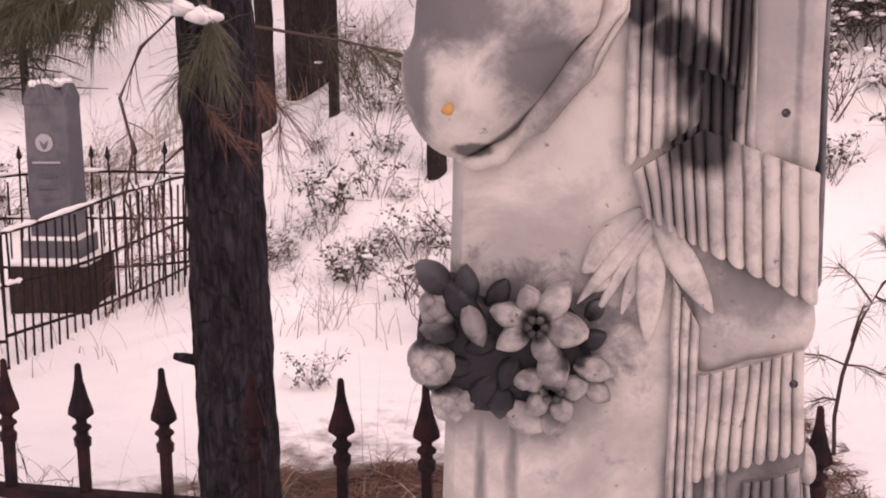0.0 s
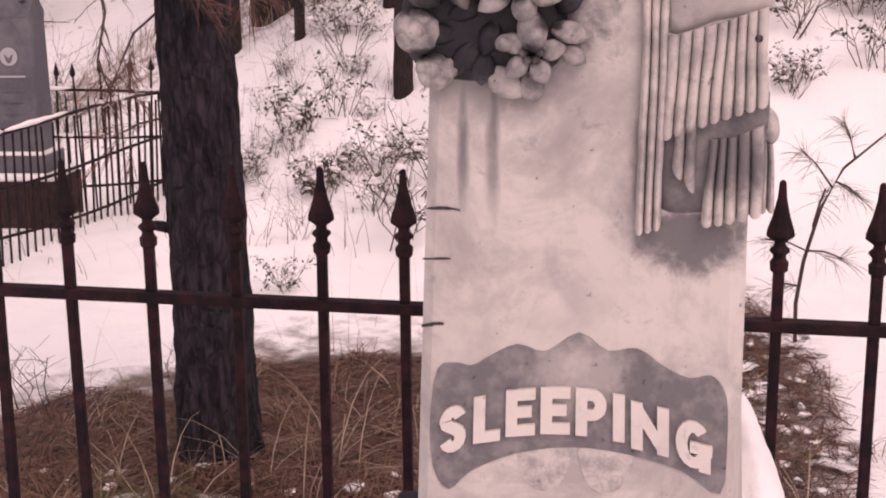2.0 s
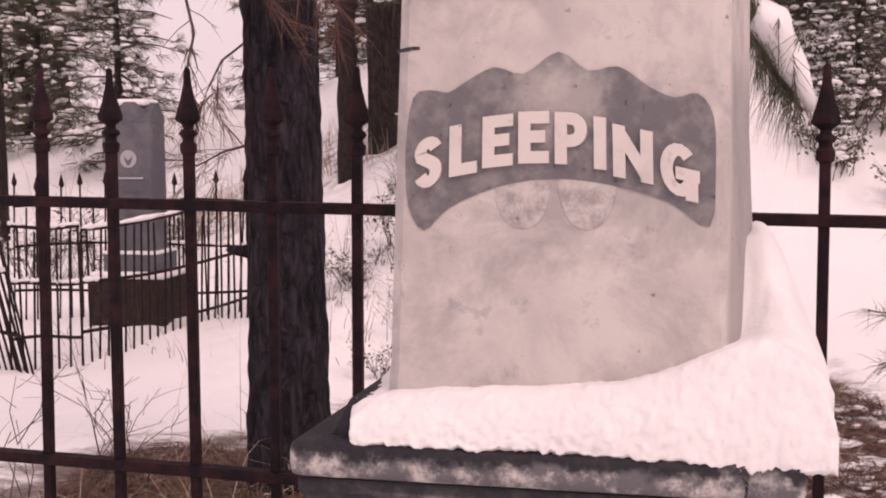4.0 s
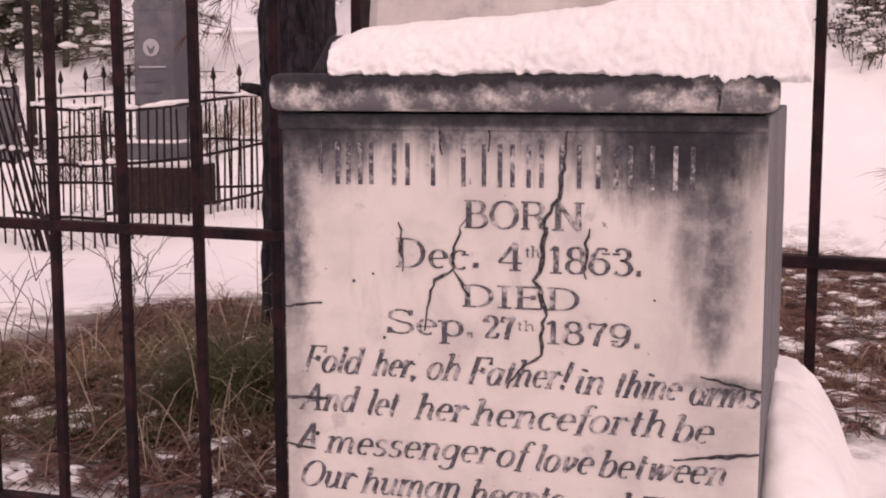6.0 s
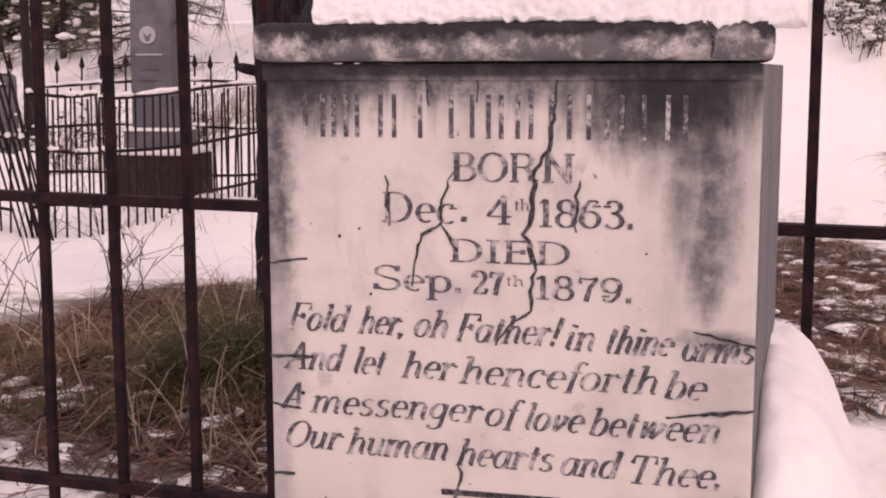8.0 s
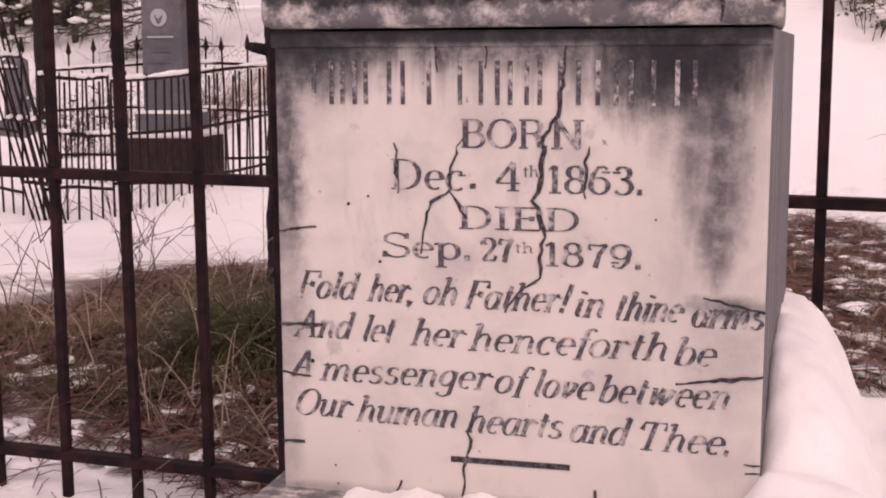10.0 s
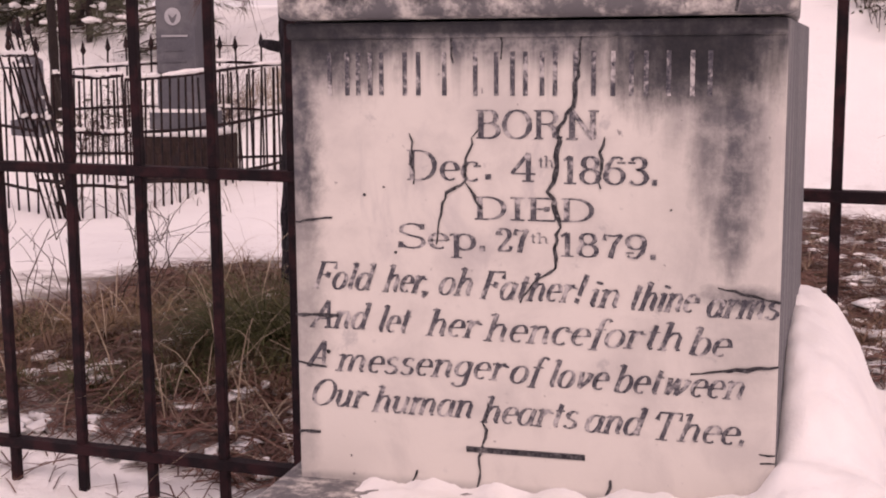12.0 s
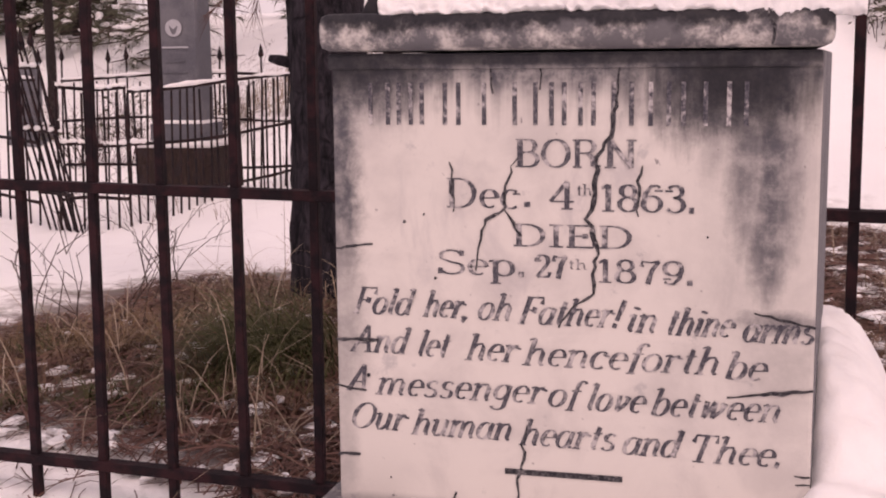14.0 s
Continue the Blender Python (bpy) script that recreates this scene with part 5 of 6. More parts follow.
# ---- far grave with its stone and fence ----
def far_grave():
    c = Vector((-2.875, 5.55))
    root = thing("granite_gravestone", (c.x, c.y, -0.1), "grey granite gravestone with gabled top and snow", "gravestone")
    turn = Matrix.Translation((c.x, c.y, 0)) @ Matrix.Rotation(radians(4), 4, "Z")

    def add(name, bm, mat, label="", smooth=False):
        bmesh.ops.transform(bm, matrix=turn, verts=bm.verts)
        return part(name, bm, mat, root, label, smooth)

    add("foundation", block(-0.22, 0.22, -0.22, 0.22, -0.22, 0.235, 0.012), M_rustblock, "dark rust-brown stone foundation")
    add("base", block(-0.155, 0.155, -0.155, 0.155, 0.235, 0.365, 0.008), M_granite, "grey granite base")
    add("die", block(-0.118, 0.118, -0.118, 0.118, 0.365, 1.09, 0.008, 2, None, (0.006, 0.006)), M_granite, "polished grey granite shaft")
    for flip in (0, 1):
        bm = bmesh.new()
        pts = [(-0.112, -0.113, 1.088), (0.112, -0.113, 1.088), (0.112, -0.113, 1.12), (0.03, -0.113, 1.195), (-0.03, -0.113, 1.195), (-0.112, -0.113, 1.12)]
        front = [bm.verts.new((x, y, z) if not flip else (y * 1.01, x * 0.98, z - 0.003)) for x, y, z in pts]
        back = [bm.verts.new((x, -y, z) if not flip else (-y * 1.01, x * 0.98, z - 0.003)) for x, y, z in pts]
        bm.faces.new(front)
        bm.faces.new(back[::-1])
        for k in range(6):
            bm.faces.new((front[k], front[(k + 1) % 6], back[(k + 1) % 6], back[k]))
        add("gable", bm, M_granite)
    g2 = Graph("pale_granite")
    pale = g2.done(g2.mix(g2.noise(g2.local, 120, 3), (0.30, 0.30, 0.32), (0.44, 0.44, 0.46)), 0.8)
    bm = bmesh.new()
    bmesh.ops.create_circle(bm, cap_ends=True, radius=0.048, segments=24, matrix=Matrix.Translation((-0.01, -0.121, 0.885)) @ Matrix.Rotation(radians(90), 4, "X"))
    add("medallion", bm, pale, "pale round medallion")
    add("medallion_mark", relief([(-0.035, 0.90), (-0.01, 0.875), (0.015, 0.90), (0.0, 0.855), (-0.02, 0.855)], -0.1215, 0.003, 3), M_granite)
    for z, w in ((0.775, 0.15), (0.70, 0.10), (0.64, 0.13), (0.58, 0.09)):
        add("text_bar", block(-w / 2 - 0.005, w / 2 - 0.005, -0.1215, -0.11, z, z + 0.010), M_granite if z < 0.75 else pale)
    add("snow_load", block(-0.085, 0.085, -0.105, 0.105, 1.175, 1.212, 0.016, 3), M_snow, "snow on the gabled top", True)
    add("snow_load", block(-0.15, 0.15, -0.152, -0.112, 0.360, 0.382, 0.009, 3), M_snow, "", True)
    add("snow_load", block(0.115, 0.152, -0.15, 0.15, 0.360, 0.379, 0.008, 3), M_snow, "", True)
    add("snow_load", block(-0.215, 0.215, -0.215, -0.15, 0.230, 0.272, 0.018, 3), M_snow, "", True)
    add("snow_load", block(0.15, 0.215, -0.21, 0.21, 0.230, 0.268, 0.018, 3), M_snow, "", True)


far_grave()


def small_stone():
    c = Vector((-6.15, 9.1))
    z = height(c.x, c.y) - 0.1
    root = thing("granite_headstone", (c.x, c.y, z), "small grey granite headstone far among the trees", "gravestone")
    part("base", block(c.x - 0.15, c.x + 0.15, c.y - 0.13, c.y + 0.13, z, z + 0.2, 0.01), M_granite, root)
    part("die", block(c.x - 0.09, c.x + 0.09, c.y - 0.08, c.y + 0.08, z + 0.2, z + 0.72, 0.012, 2, None, (0.005, 0.005)), M_granite, root)
    part("point", block(c.x - 0.083, c.x + 0.083, c.y - 0.073, c.y + 0.073, z + 0.718, z + 0.78, 0, 1, None, (0.06, 0.05)), M_granite, root)


small_stone()


def old_fence(a, b, z, n, lean, name_label, heights=(0.08, 0.42, 0.72), snow=True, seed=1, wobble=0.02, arrows=True):
    """A run of an old low iron fence from a to b with arrow-headed pickets and snow on its rails."""
    rng = random.Random(seed)
    a, b = Vector((*a, 0)), Vector((*b, 0))
    za, zb = z
    root = thing("old_iron_fence", (a.x, a.y, za), name_label, "fence", "fence round the far grave")
    up = Vector((lean[0], lean[1], 1))
    for h in heights:
        bm = bmesh.new()
        path, steps = [], 14
        for i in range(steps + 1):
            t = i / steps
            p = a.lerp(b, t) + up * h
            p.z += za + (zb - za) * t + wobble * math.sin(t * 5 + seed + h * 4)
            path.append(p)
        tube(bm, path, [0.009] * len(path), 5)
        part("rail", bm, M_old_iron, root)
        if snow and h > 0.3:
            k = 0
            while k < steps - 1:
                m = min(steps, k + rng.choice((1, 2, 3, 4)))
                if rng.random() < (0.85 if h > 0.5 else 0.45) and m - k >= 1:
                    fine = [path[k].lerp(path[m], q / 8) + Vector((0, 0, 0.009 + 0.006 * rng.random())) for q in range(9)]
                    bm = bmesh.new()
                    tube(bm, fine, [0.004] + [0.007 + 0.009 * rng.random() for q in range(7)] + [0.004], 7)
                    part("snow_line", bm, M_snow, root, "snow along the rail", True)
                k = m
    for i in range(n + 1):
        t = i / n
        p = a.lerp(b, t)
        p.z = za + (zb - za) * t + rng.uniform(-0.02, 0.02)
        tilt = up + Vector((rng.gauss(0, 0.02), rng.gauss(0, 0.02), 0))
        bm = bmesh.new()
        top = heights[-1] + (0.14 if arrows and i % 2 == 0 else -0.01)
        tube(bm, [p - tilt * 0.12, p + tilt * top], [0.0065, 0.0065], 4)
        if arrows and i % 2 == 0:
            e = p + tilt * top
            tube(bm, [e - Vector((0, 0, 0.05)), e - Vector((0, 0, 0.03)), e + Vector((0, 0, 0.035))], [0.006, 0.020, 0.002], 4)
        part("picket", bm, M_old_iron, root)
    return root


old_fence((-2.98, 4.38), (-2.70, 4.55), (0.0, 0.0), 6, (0.0, 0.0), "short run of rusty iron fence beside the gate", (0.05, 0.31, 0.58), seed=12, wobble=0.008, arrows=False)
old_fence((-2.70, 4.55), (-2.33, 6.35), (0.0, 0.03), 28, (0.02, 0.0), "rusty iron grave fence with snow on its rails", (0.05, 0.31, 0.58), seed=2, arrows=False)
old_fence((-2.33, 6.37), (-3.85, 5.85), (0.03, 0.02), 24, (0.0, 0.02), "rusty iron grave fence with arrow heads behind the stone", (0.05, 0.33, 0.59), seed=3)
old_fence((-3.20, 4.55), (-4.9, 5.4), (-0.02, 0.0), 20, (0.03, -0.04), "rusty iron grave fence with snowy rails", (0.05, 0.33, 0.62), seed=5)
old_fence((-2.83, 4.27), (-3.00, 4.38), (0.02, 0.02), 5, (-0.22, -0.05), "leaning rusty iron gate panel", (0.06, 0.36, 0.66), seed=6, wobble=0.0)
old_fence((-2.92, 4.36), (-3.10, 4.42), (0.02, 0.02), 4, (-0.27, 0.02), "second leaning panel of the rusty gate", (0.06, 0.36, 0.66), seed=8, wobble=0.0)


# ---- grass, litter, shrubs and saplings ----
def blades(name, label, material, n, place, length, width, lie, seed, category="grass"):
    """Many bent blades; place(rng) gives x and y, lie how far they lean over."""
    rng, verts, faces = random.Random(seed), [], []
    for _ in range(n):
        x, y = place(rng)
        z = height(x, y)
        an, l = rng.uniform(0, math.tau), length * rng.uniform(0.45, 1.2)
        lean = min(1.5, max(0.05, rng.gauss(lie, 0.35)))
        d = Vector((math.cos(an), math.sin(an), 0))
        s = Vector((-d.y, d.x, 0)) * width * 0.5 * rng.uniform(0.7, 1.3)
        p = [Vector((x, y, z - 0.01))]
        for k in range(3):
            a = lean * (0.55 + 0.5 * k)
            p.append(p[-1] + l / 3 * (d * math.sin(a) + Vector((0, 0, max(-0.35, math.cos(a))))))
            p[-1].z = max(p[-1].z, z + 0.006 + 0.02 * rng.random())
        b = len(verts)
        for k, q in enumerate(p):
            w = 1 - 0.28 * k
            verts += [q - s * w, q + s * w]
        faces += [(b + 2 * k, b + 2 * k + 1, b + 2 * k + 3, b + 2 * k + 2) for k in range(3)]
    me = bpy.data.meshes.new(name)
    me.from_pydata(verts, [], faces)
    me.materials.append(material)
    return tagged(new(name, me), label, category, kind="stuff")


def oval(cx, cy, rx, ry, hollow=0.0):
    def place(rng):
        while True:
            u, v = rng.uniform(-1, 1), rng.uniform(-1, 1)
            x, y = cx + rx * u, cy + ry * v
            if hollow * hollow < u * u + v * v < 1 - 0.5 * abs(noise.noise((x * 2, y * 2, 3))) and noise.noise((x * 2.6, y * 2.6, 8)) > -0.22 - 0.3 * rng.random():
                return x, y
    return place


def behind_snow(place):
    """Keeps to the litter's uneven front edge and leaves out the patches of snow in it."""
    def pick(rng):
        while True:
            x, y = place(rng)
            front = 0.76 + 0.40 * max(-0.2, -0.39 - x) + 0.10 * noise.noise((x * 5, y * 5, 1))
            if y > front and noise.noise((x * 4.5, y * 3.2, 5)) + 0.5 * noise.noise((x * 13, y * 9, 2)) > -0.42 - 0.35 * rng.random() - 0.5 * max(0.0, min(1.0, y - 1.7)):
                return x, y
    return pick


def needle_mat(name, label, material, n, place, length, width, seed, deep=0.022):
    """Fallen needles that lie every way on the ground, one over the other."""
    rng, verts, faces = random.Random(seed), [], []
    for _ in range(n):
        x, y = place(rng)
        an, l = rng.uniform(0, math.tau), length * rng.uniform(0.5, 1.2)
        d = Vector((math.cos(an), math.sin(an), 0))
        s = Vector((-d.y, d.x, rng.uniform(-0.5, 0.5))) * width * 0.5
        z = rng.uniform(0.002, deep)
        b = len(verts)
        for k, sag in ((-0.5, 0.0), (0.0, 0.004), (0.5, 0.0)):
            q = Vector((x, y, 0)) + d * l * k
            q.z = height(q.x, q.y) + z + sag + rng.uniform(-0.006, 0.006)
            verts += [q - s, q + s]
        faces += [(b, b + 1, b + 3, b + 2), (b + 2, b + 3, b + 5, b + 4)]
    me = bpy.data.meshes.new(name)
    me.from_pydata(verts, [], faces)
    me.materials.append(material)
    return tagged(new(name, me), label, "litter", kind="stuff")


def tussocks(name, label, material, crowns, per, length, width, seed, droop=(0, 0)):
    """Grass in clumps: blades rise from each crown and hang over to the ground; droop leans them all one way."""
    rng, verts, faces = random.Random(seed), [], []
    for cx, cy in crowns:
        lean = Vector((rng.gauss(droop[0], 0.4), rng.gauss(droop[1], 0.4), 0))
        for _ in range(per):
            x, y = cx + rng.gauss(0, 0.030), cy + rng.gauss(0, 0.030)
            an, l = rng.uniform(0, math.tau), length * rng.uniform(0.4, 1.15)
            d = (Vector((math.cos(an), math.sin(an), 0)) + lean).normalized()
            s = Vector((-d.y, d.x, 0)) * width * 0.5 * rng.uniform(0.7, 1.3)
            first = rng.uniform(0.35, 1.25)
            p = [Vector((x, y, height(x, y) - 0.008))]
            for k in range(5):
                a = first + 0.34 * k
                q = p[-1] + l / 5 * (d * math.sin(a) + Vector((0, 0, math.cos(a))))
                q.z = max(q.z, height(q.x, q.y) + 0.008 + 0.02 * rng.random())
                p.append(q)
            b = len(verts)
            for k, q in enumerate(p):
                w = 1 - 0.17 * k
                verts += [q - s * w, q + s * w]
            faces += [(b + 2 * k, b + 2 * k + 1, b + 2 * k + 3, b + 2 * k + 2) for k in range(5)]
    me = bpy.data.meshes.new(name)
    me.from_pydata(verts, [], faces)
    me.materials.append(material)
    return tagged(new(name, me), label, "grass", kind="stuff")


def crowns_in(place, n, seed):
    rng = random.Random(seed)
    return [place(rng) for _ in range(n)]


needle_mat("pine_litter", "fallen red-brown pine needles matted round the pine", M_dead, 17000, behind_snow(oval(-0.60, 2.04, 1.15, 1.38)), 0.13, 0.0030, 2)
needle_mat("pine_litter", "brown needles lying on thin snow", M_dead, 5200, oval(0.60, 3.05, 0.40, 1.5), 0.13, 0.0032, 5)
needle_mat("pine_litter", "few brown needles strewn over the snow by the fence", M_dead, 420, oval(-0.5, 1.0, 0.9, 0.35), 0.10, 0.0022, 25, 0.008)
tussocks("dry_grass", "dry brown grass bent over round the pine", M_grass, crowns_in(oval(-0.62, 2.2, 1.0, 1.2), 110, 1), 40, 0.20, 0.0030, 1)
tussocks("dry_grass", "dry yellow-brown grass on the edge of the litter", M_straw, crowns_in(oval(-1.28, 1.65, 0.28, 0.45), 20, 11), 46, 0.17, 0.0030, 12)
tussocks("green_grass", "tuft of green drooping grass by the trunk", M_green, [(-0.72, 1.54), (-0.66, 1.46), (-0.58, 1.56), (-0.78, 1.62), (-0.70, 1.40), (-0.55, 1.44), (-0.62, 1.64)], 210, 0.30, 0.0030, 3, (-0.8, -0.5))
tussocks("green_grass", "low green grass showing through thin snow", M_green, [(-0.95, 1.22), (-0.80, 1.16), (-0.72, 1.24), (-1.35, 1.60), (-1.42, 1.75), (-1.12, 1.18)], 70, 0.14, 0.0030, 13)
tussocks("dry_straw", "long pale straw bent over the litter", M_pale, crowns_in(oval(-0.62, 2.0, 1.0, 1.2), 60, 21), 8, 0.44, 0.0030, 21)
tussocks("dry_straw", "pale straw in the thin snow", M_pale, crowns_in(oval(0.62, 2.9, 0.42, 1.3), 26, 22), 7, 0.34, 0.0030, 22)
tussocks("dry_grass", "thin dry grass in the snow beyond the fence", M_grass, crowns_in(oval(0.62, 3.0, 0.42, 1.4), 26, 4), 26, 0.20, 0.0032, 4)
blades("dry_stalks", "thin dry stalks and twigs standing on the bank", M_twig, 260, oval(-1.15, 6.6, 1.1, 1.9), 0.30, 0.0035, 0.6, 31)
needle_mat("leaf_litter", "dark litter strewn over the snowy bank", M_twig, 330, oval(-1.15, 7.0, 1.2, 1.8), 0.09, 0.006, 32)
blades("dry_grass", "pale dry grass on the bank behind the far grave", M_pale, 1100, oval(-3.1, 9.0, 1.5, 0.8), 0.26, 0.006, 0.6, 6)
blades("dry_grass", "tall dry stalks standing in the snow", M_grass, 26, oval(-0.7, 3.1, 0.9, 0.8), 0.5, 0.0022, 0.22, 7)
blades("dry_grass", "sparse dry stems by the grave fence", M_grass, 130, oval(-2.0, 5.2, 1.2, 1.0), 0.22, 0.004, 0.8, 8)


def crumbs():
    """Thin ragged patches of snow caught in the litter."""
    rng, bm = random.Random(9), bmesh.new()
    for n in range(330):
        if n % 2 == 0:
            x, y = rng.uniform(-1.45, 0.2), 0.85 + 1.3 * rng.random() ** 1.6
        else:
            x, y = rng.uniform(0.35, 1.0), rng.uniform(1.6, 4.2)
        big = 1 + (0.7 if n % 2 == 0 else 1.6) * (n % 7 < 2)
        a, b, c = rng.uniform(0.008, 0.026) * big, rng.uniform(0.008, 0.022) * big, rng.uniform(0.005, 0.010)
        m = Matrix.Translation((x, y, height(x, y) + 0.012)) @ Matrix.Rotation(rng.uniform(0, 3), 4, "Z") @ Matrix.Diagonal((a, b, c, 1))
        made = bmesh.ops.create_icosphere(bm, subdivisions=2, radius=1.0, matrix=m)
        for v in made["verts"]:
            k = 0.55 * (a + b)
            v.co += Vector((k * noise.noise(v.co * 45), k * noise.noise(v.co * 42 + Vector((3, 0, 0))), 0.006 * noise.noise(v.co * 70)))
    return tagged(part("snow_clumps", bm, M_snow, smooth=True), "thin ragged patches of snow left on the litter", "snow", kind="stuff")


crumbs()


def shrub(seed, stems, tall, leaves, snow, label, category="shrub", group="shrubs on the bank"):
    """A bare twiggy shrub with some dark leaves and lumps of snow. Its foot is at the origin."""
    rng = random.Random(seed)
    root = thing("shrub", (0, 0, 0), label, category, group)
    wood, leaf, white = bmesh.new(), bmesh.new(), bmesh.new()

    def twig(p, d, l, r, depth):
        q = p + d * l * 0.5 + Vector((rng.gauss(0, 0.03), rng.gauss(0, 0.03), rng.gauss(0, 0.02))) * l * 2
        e = p + d * l + Vector((0, 0, -0.05 * l))
        tube(wood, [p, q, e], [r, r * 0.8, r * 0.5], 4)
        if depth:
            for _ in range(rng.choice((2, 3))):
                a = p.lerp(e, rng.uniform(0.35, 0.95))
                twig(a, (d + Vector((rng.gauss(0, 0.6), rng.gauss(0, 0.6), rng.gauss(0, 0.35)))).normalized(), l * rng.uniform(0.4, 0.7), r * 0.6, depth - 1)
        else:
            if rng.random() < leaves:
                for _ in range(5):
                    c = e + Vector((rng.gauss(0, 0.025), rng.gauss(0, 0.025), rng.gauss(0, 0.02)))
                    u = Vector((rng.gauss(0, 1), rng.gauss(0, 1), rng.gauss(-0.4, 0.6))).normalized()
                    w = u.orthogonal().normalized() * 0.012
                    u = u * rng.uniform(0.03, 0.05)
                    vs = [leaf.verts.new(c + k) for k in (Vector(), u * 0.5 + w, u, u * 0.5 - w)]
                    leaf.faces.new(vs)
            if rng.random() < snow:
                m = Matrix.Translation(e.lerp(p, rng.random() * 0.6) + Vector((0, 0, 0.01))) @ Matrix.Diagonal((rng.uniform(0.02, 0.06), rng.uniform(0.02, 0.05), rng.uniform(0.01, 0.025), 1))
                bmesh.ops.create_icosphere(white, subdivisions=1, radius=1.0, matrix=m)

    for _ in range(stems):
        an = rng.uniform(0, math.tau)
        d = Vector((math.cos(an) * rng.uniform(0.1, 0.8), math.sin(an) * rng.uniform(0.1, 0.8), 1)).normalized()
        twig(Vector((rng.gauss(0, 0.06), rng.gauss(0, 0.06), -0.04)), d, tall * rng.uniform(0.4, 0.75), 0.0042 if leaves else 0.0026, 2)
    tagged(part("brushwood", wood, M_twig, root), kind="stuff")
    if len(leaf.verts):
        tagged(part("foliage", leaf, M_leaf, root, "small dark leaves"), kind="stuff")
    if len(white.verts):
        tagged(part("snow_load", white, M_snow, root, "lumps of snow on the twigs", True), kind="stuff")
    return root


bush = [shrub(31, 10, 0.75, 0.25, 0.10, "twiggy shrub with dark leaves under snow"), shrub(32, 11, 0.5, 0.5, 0.28, "low leafy shrub loaded with snow"),
        shrub(33, 9, 1.1, 0.0, 0.03, "bare grey brush on the snowy bank"), shrub(34, 4, 0.62, 0.0, 0.0, "thin bare weed stems in the litter", "weed", "weeds by the fence")]
rng = random.Random(77)
spots = [(0, -0.72, 5.0, 0.9), (0, -0.62, 5.5, 0.9), (1, -1.25, 5.6, 0.7), (1, -1.6, 6.4, 0.8), (0, -1.35, 6.6, 0.7), (1, -1.0, 6.0, 0.7), (1, -1.15, 4.3, 0.45), (1, -1.5, 7.6, 0.8), (2, -1.7, 7.9, 0.6),
         (3, -1.45, 1.95, 1.0), (3, -1.25, 2.05, 0.9), (3, -1.62, 2.6, 1.0), (3, -1.0, 2.7, 0.8)]
spots += [(rng.choice((0, 2, 2)), rng.uniform(-2.2, 0.2), rng.uniform(6.5, 9.5), rng.uniform(0.6, 1.0)) for _ in range(9)]
spots += [(rng.choice((0, 1, 2)), rng.uniform(-1.9, -0.55), rng.uniform(4.9, 7.4), rng.uniform(0.3, 0.6)) for _ in range(15)]
spots += [(rng.choice((2, 2, 0)), rng.uniform(-5.0, -3.7), rng.uniform(7.6, 8.8), rng.uniform(0.6, 1.0)) for _ in range(13)]
spots += [(rng.choice((0, 1, 1)), rng.uniform(0.5, 2.4), rng.uniform(7.2, 9.5), rng.uniform(0.8, 1.3)) for _ in range(20)]
spots += [(rng.choice((0, 1, 1)), rng.uniform(-1.9, -0.5), rng.uniform(5.4, 8.0), rng.uniform(0.25, 0.5)) for _ in range(8)]
spots += [(rng.choice((0, 1, 1)), rng.uniform(0.03, 0.24) * d, d - 1, rng.uniform(0.5, 0.95)) for d in (7.4, 7.5, 7.7, 7.8, 8.0, 8.1, 8.2, 8.4, 8.5, 8.6, 8.7, 8.9, 9.1, 9.3, 9.5, 9.7)]
for k, x, y, size in spots:
    ob = copy_thing(bush[k], pose(x, y, height(x, y) - 0.01, 0, 0, rng.uniform(0, 360)))
    ob.scale = (size, size, size)
for ob in bush:
    fell(ob)


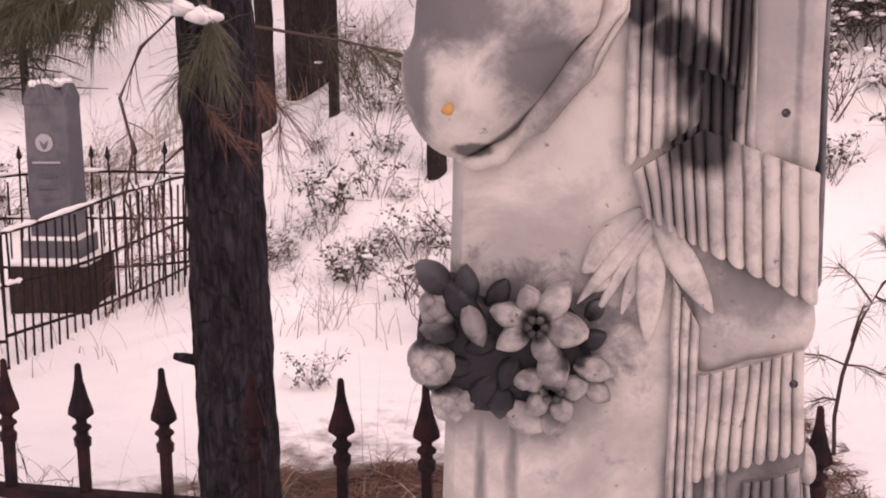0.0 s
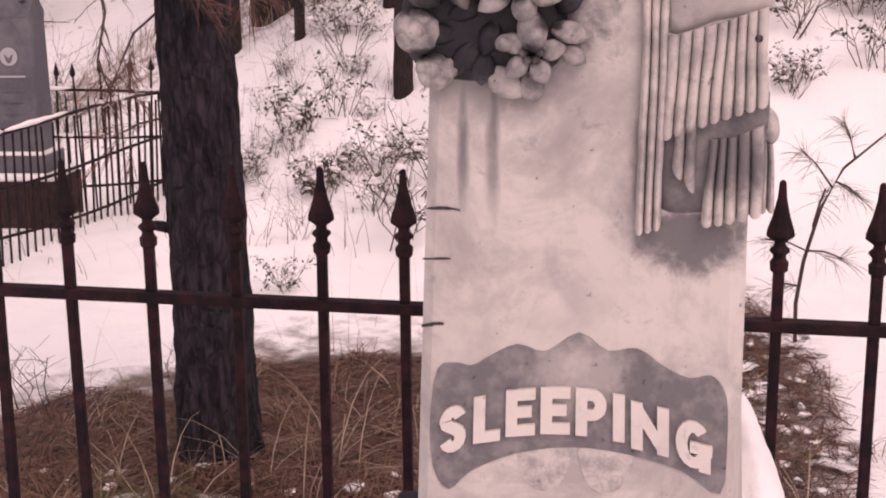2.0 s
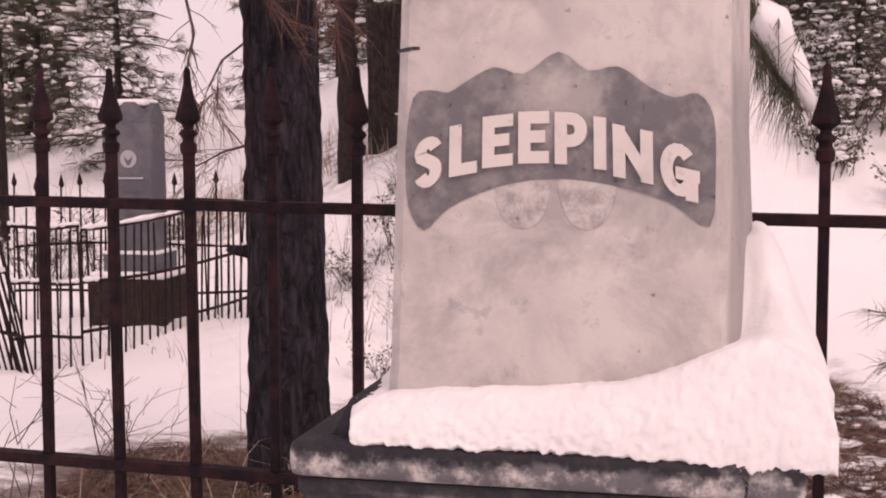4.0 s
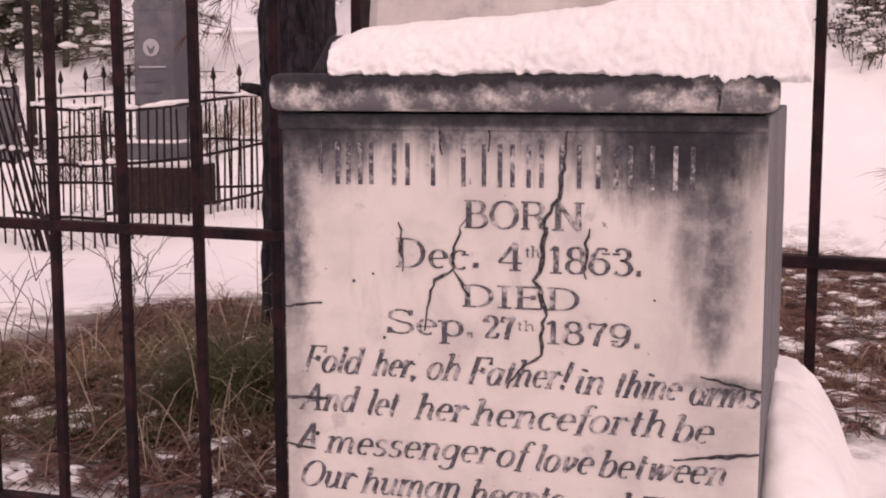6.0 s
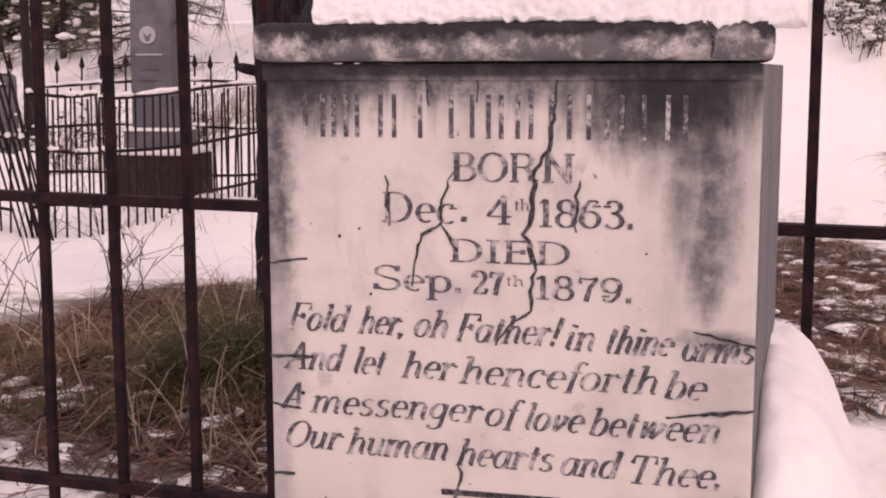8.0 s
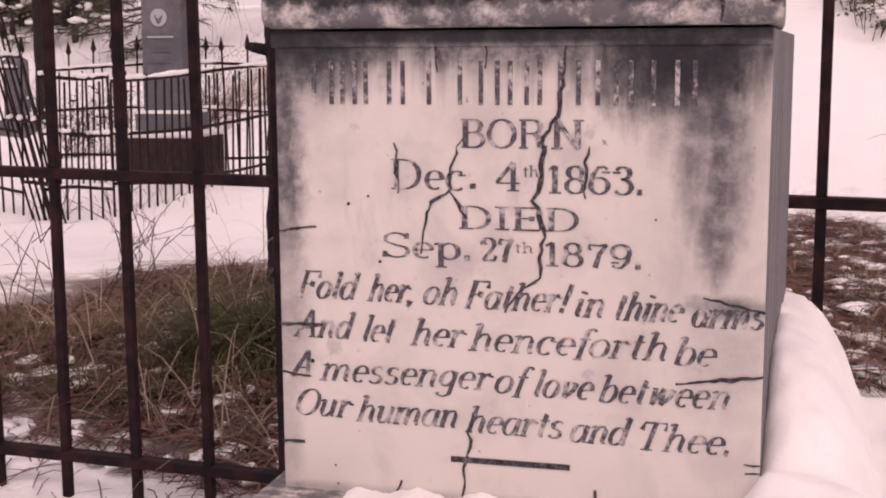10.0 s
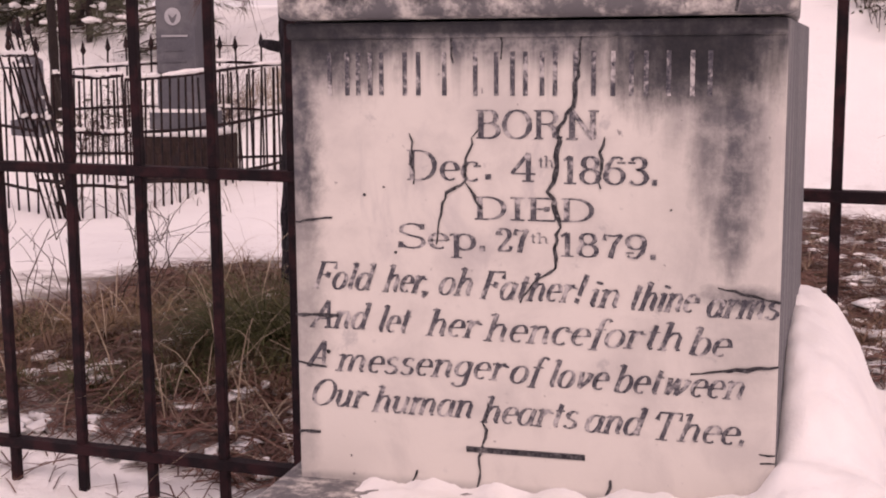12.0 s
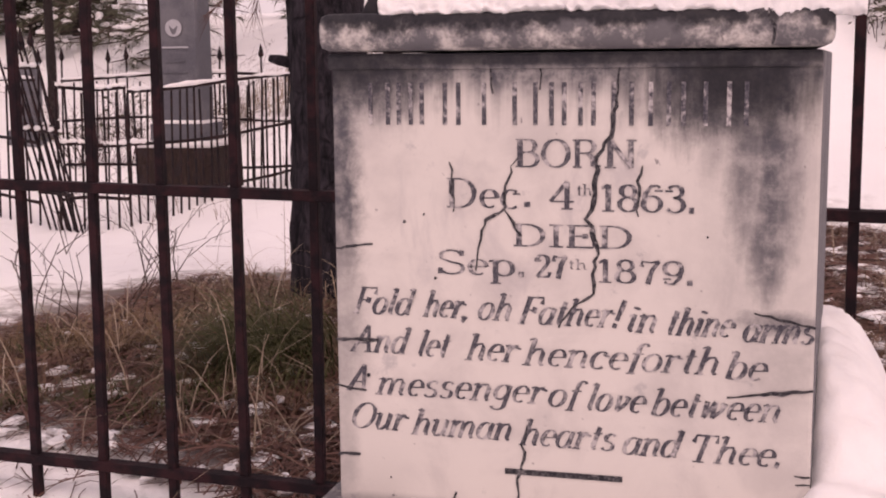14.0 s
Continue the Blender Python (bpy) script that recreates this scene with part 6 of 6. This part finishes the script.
def sapling():
    """A young bent pine with long needle tufts, standing in the snow beyond the fence."""
    rng = random.Random(5)
    root = thing("pine_sapling", (0.97, 3.65, 0.0), "thin bent pine sapling with sparse needle tufts", "sapling")
    path = [Vector(p) for p in ((0.955, 3.62, -0.06), (0.94, 3.56, 0.15), (0.95, 3.5, 0.32), (0.99, 3.45, 0.52), (1.05, 3.4, 0.67), (1.16, 3.3, 0.80))]
    bm = bmesh.new()
    tube(bm, path, [0.008, 0.0075, 0.007, 0.006, 0.005, 0.003], 7)
    stem = part("stem", bm, M_twig, root, "", True)
    wood, leaf = bmesh.new(), bmesh.new()
    for at, to in (((0.955, 3.49, 0.36), (0.80, 3.4, 0.42)), ((0.955, 3.49, 0.36), (1.08, 3.45, 0.34)), ((0.97, 3.47, 0.45), (0.99, 3.38, 0.60)), ((1.02, 3.43, 0.60), (0.90, 3.38, 0.74)), ((1.03, 3.42, 0.62), (1.12, 3.4, 0.56)),
                   ((1.08, 3.37, 0.71), (1.03, 3.33, 0.84)), ((1.16, 3.3, 0.80), (1.22, 3.25, 0.86)), ((0.94, 3.53, 0.22), (0.85, 3.5, 0.22))):
        a, b = Vector(at), Vector(to)
        tube(wood, [a, a.lerp(b, 0.5) + Vector((0, 0, 0.012)), b], [0.005, 0.004, 0.003], 4)
        needles(leaf, b, b - a, 40, 0.12, 0.75, 0.0020, rng)
    tagged(part("twig_frame", wood, M_twig, stem), kind="stuff")
    tagged(part("foliage", leaf, M_needle, stem), kind="stuff")


sapling()


def snowy_bough():
    """The end of a low pine bough bent down under its snow, with the slim tree that bears it."""
    rng = random.Random(15)
    root = thing("pine_tree", (2.3, 3.6, -0.05), "young pine with a bough bent down by snow", "tree")
    part("trunk", trunk_mesh((2.3, 3.6, -0.1), (2.35, 3.7, 5.0), 0.07, 0.03, 40, 14, 9.0, 0.008), M_far_bark, root, "", True)
    wood, leaf = bmesh.new(), bmesh.new()
    path = [Vector(p) for p in ((2.3, 3.6, 2.1), (1.2, 2.8, 1.95), (0.45, 2.48, 1.58), (0.37, 2.43, 1.36), (0.43, 2.40, 1.20), (0.53, 2.38, 1.06))]
    tube(wood, path, [0.02, 0.016, 0.012, 0.010, 0.008, 0.005], 6)
    for k in range(34):
        seg = 2.2 + 2.8 * k / 34
        i = min(int(seg), 4)
        p = path[i].lerp(path[i + 1], seg - i)
        needles(leaf, p, Vector((rng.gauss(0.1, 0.3), rng.gauss(0, 0.3), -1)), 26, 0.17, 0.30, 0.0022, rng)
    limb = part("limb", wood, M_twig, root)
    tagged(part("foliage", leaf, M_needle, limb), kind="stuff")
    bm = bmesh.new()
    tube(bm, [path[2] + Vector((0, 0, 0.03)), path[3] + Vector((0.02, 0, 0.03)), path[3].lerp(path[4], 0.5) + Vector((0.04, 0, 0.02)), path[4] + Vector((0.05, 0, 0.02)), path[5] + Vector((0.03, 0, 0.0))], [0.02, 0.045, 0.055, 0.045, 0.015], 12)
    bmesh.ops.subdivide_edges(bm, edges=bm.edges, cuts=2, use_grid_fill=True)
    for v in bm.verts:
        v.co += Vector((noise.noise(v.co * 18), noise.noise(v.co * 20 + Vector((5, 0, 0))), noise.noise(v.co * 22))) * 0.012
    part("snow_load", bm, M_snow, limb, "thick snow on the bent bough", True)


snowy_bough()
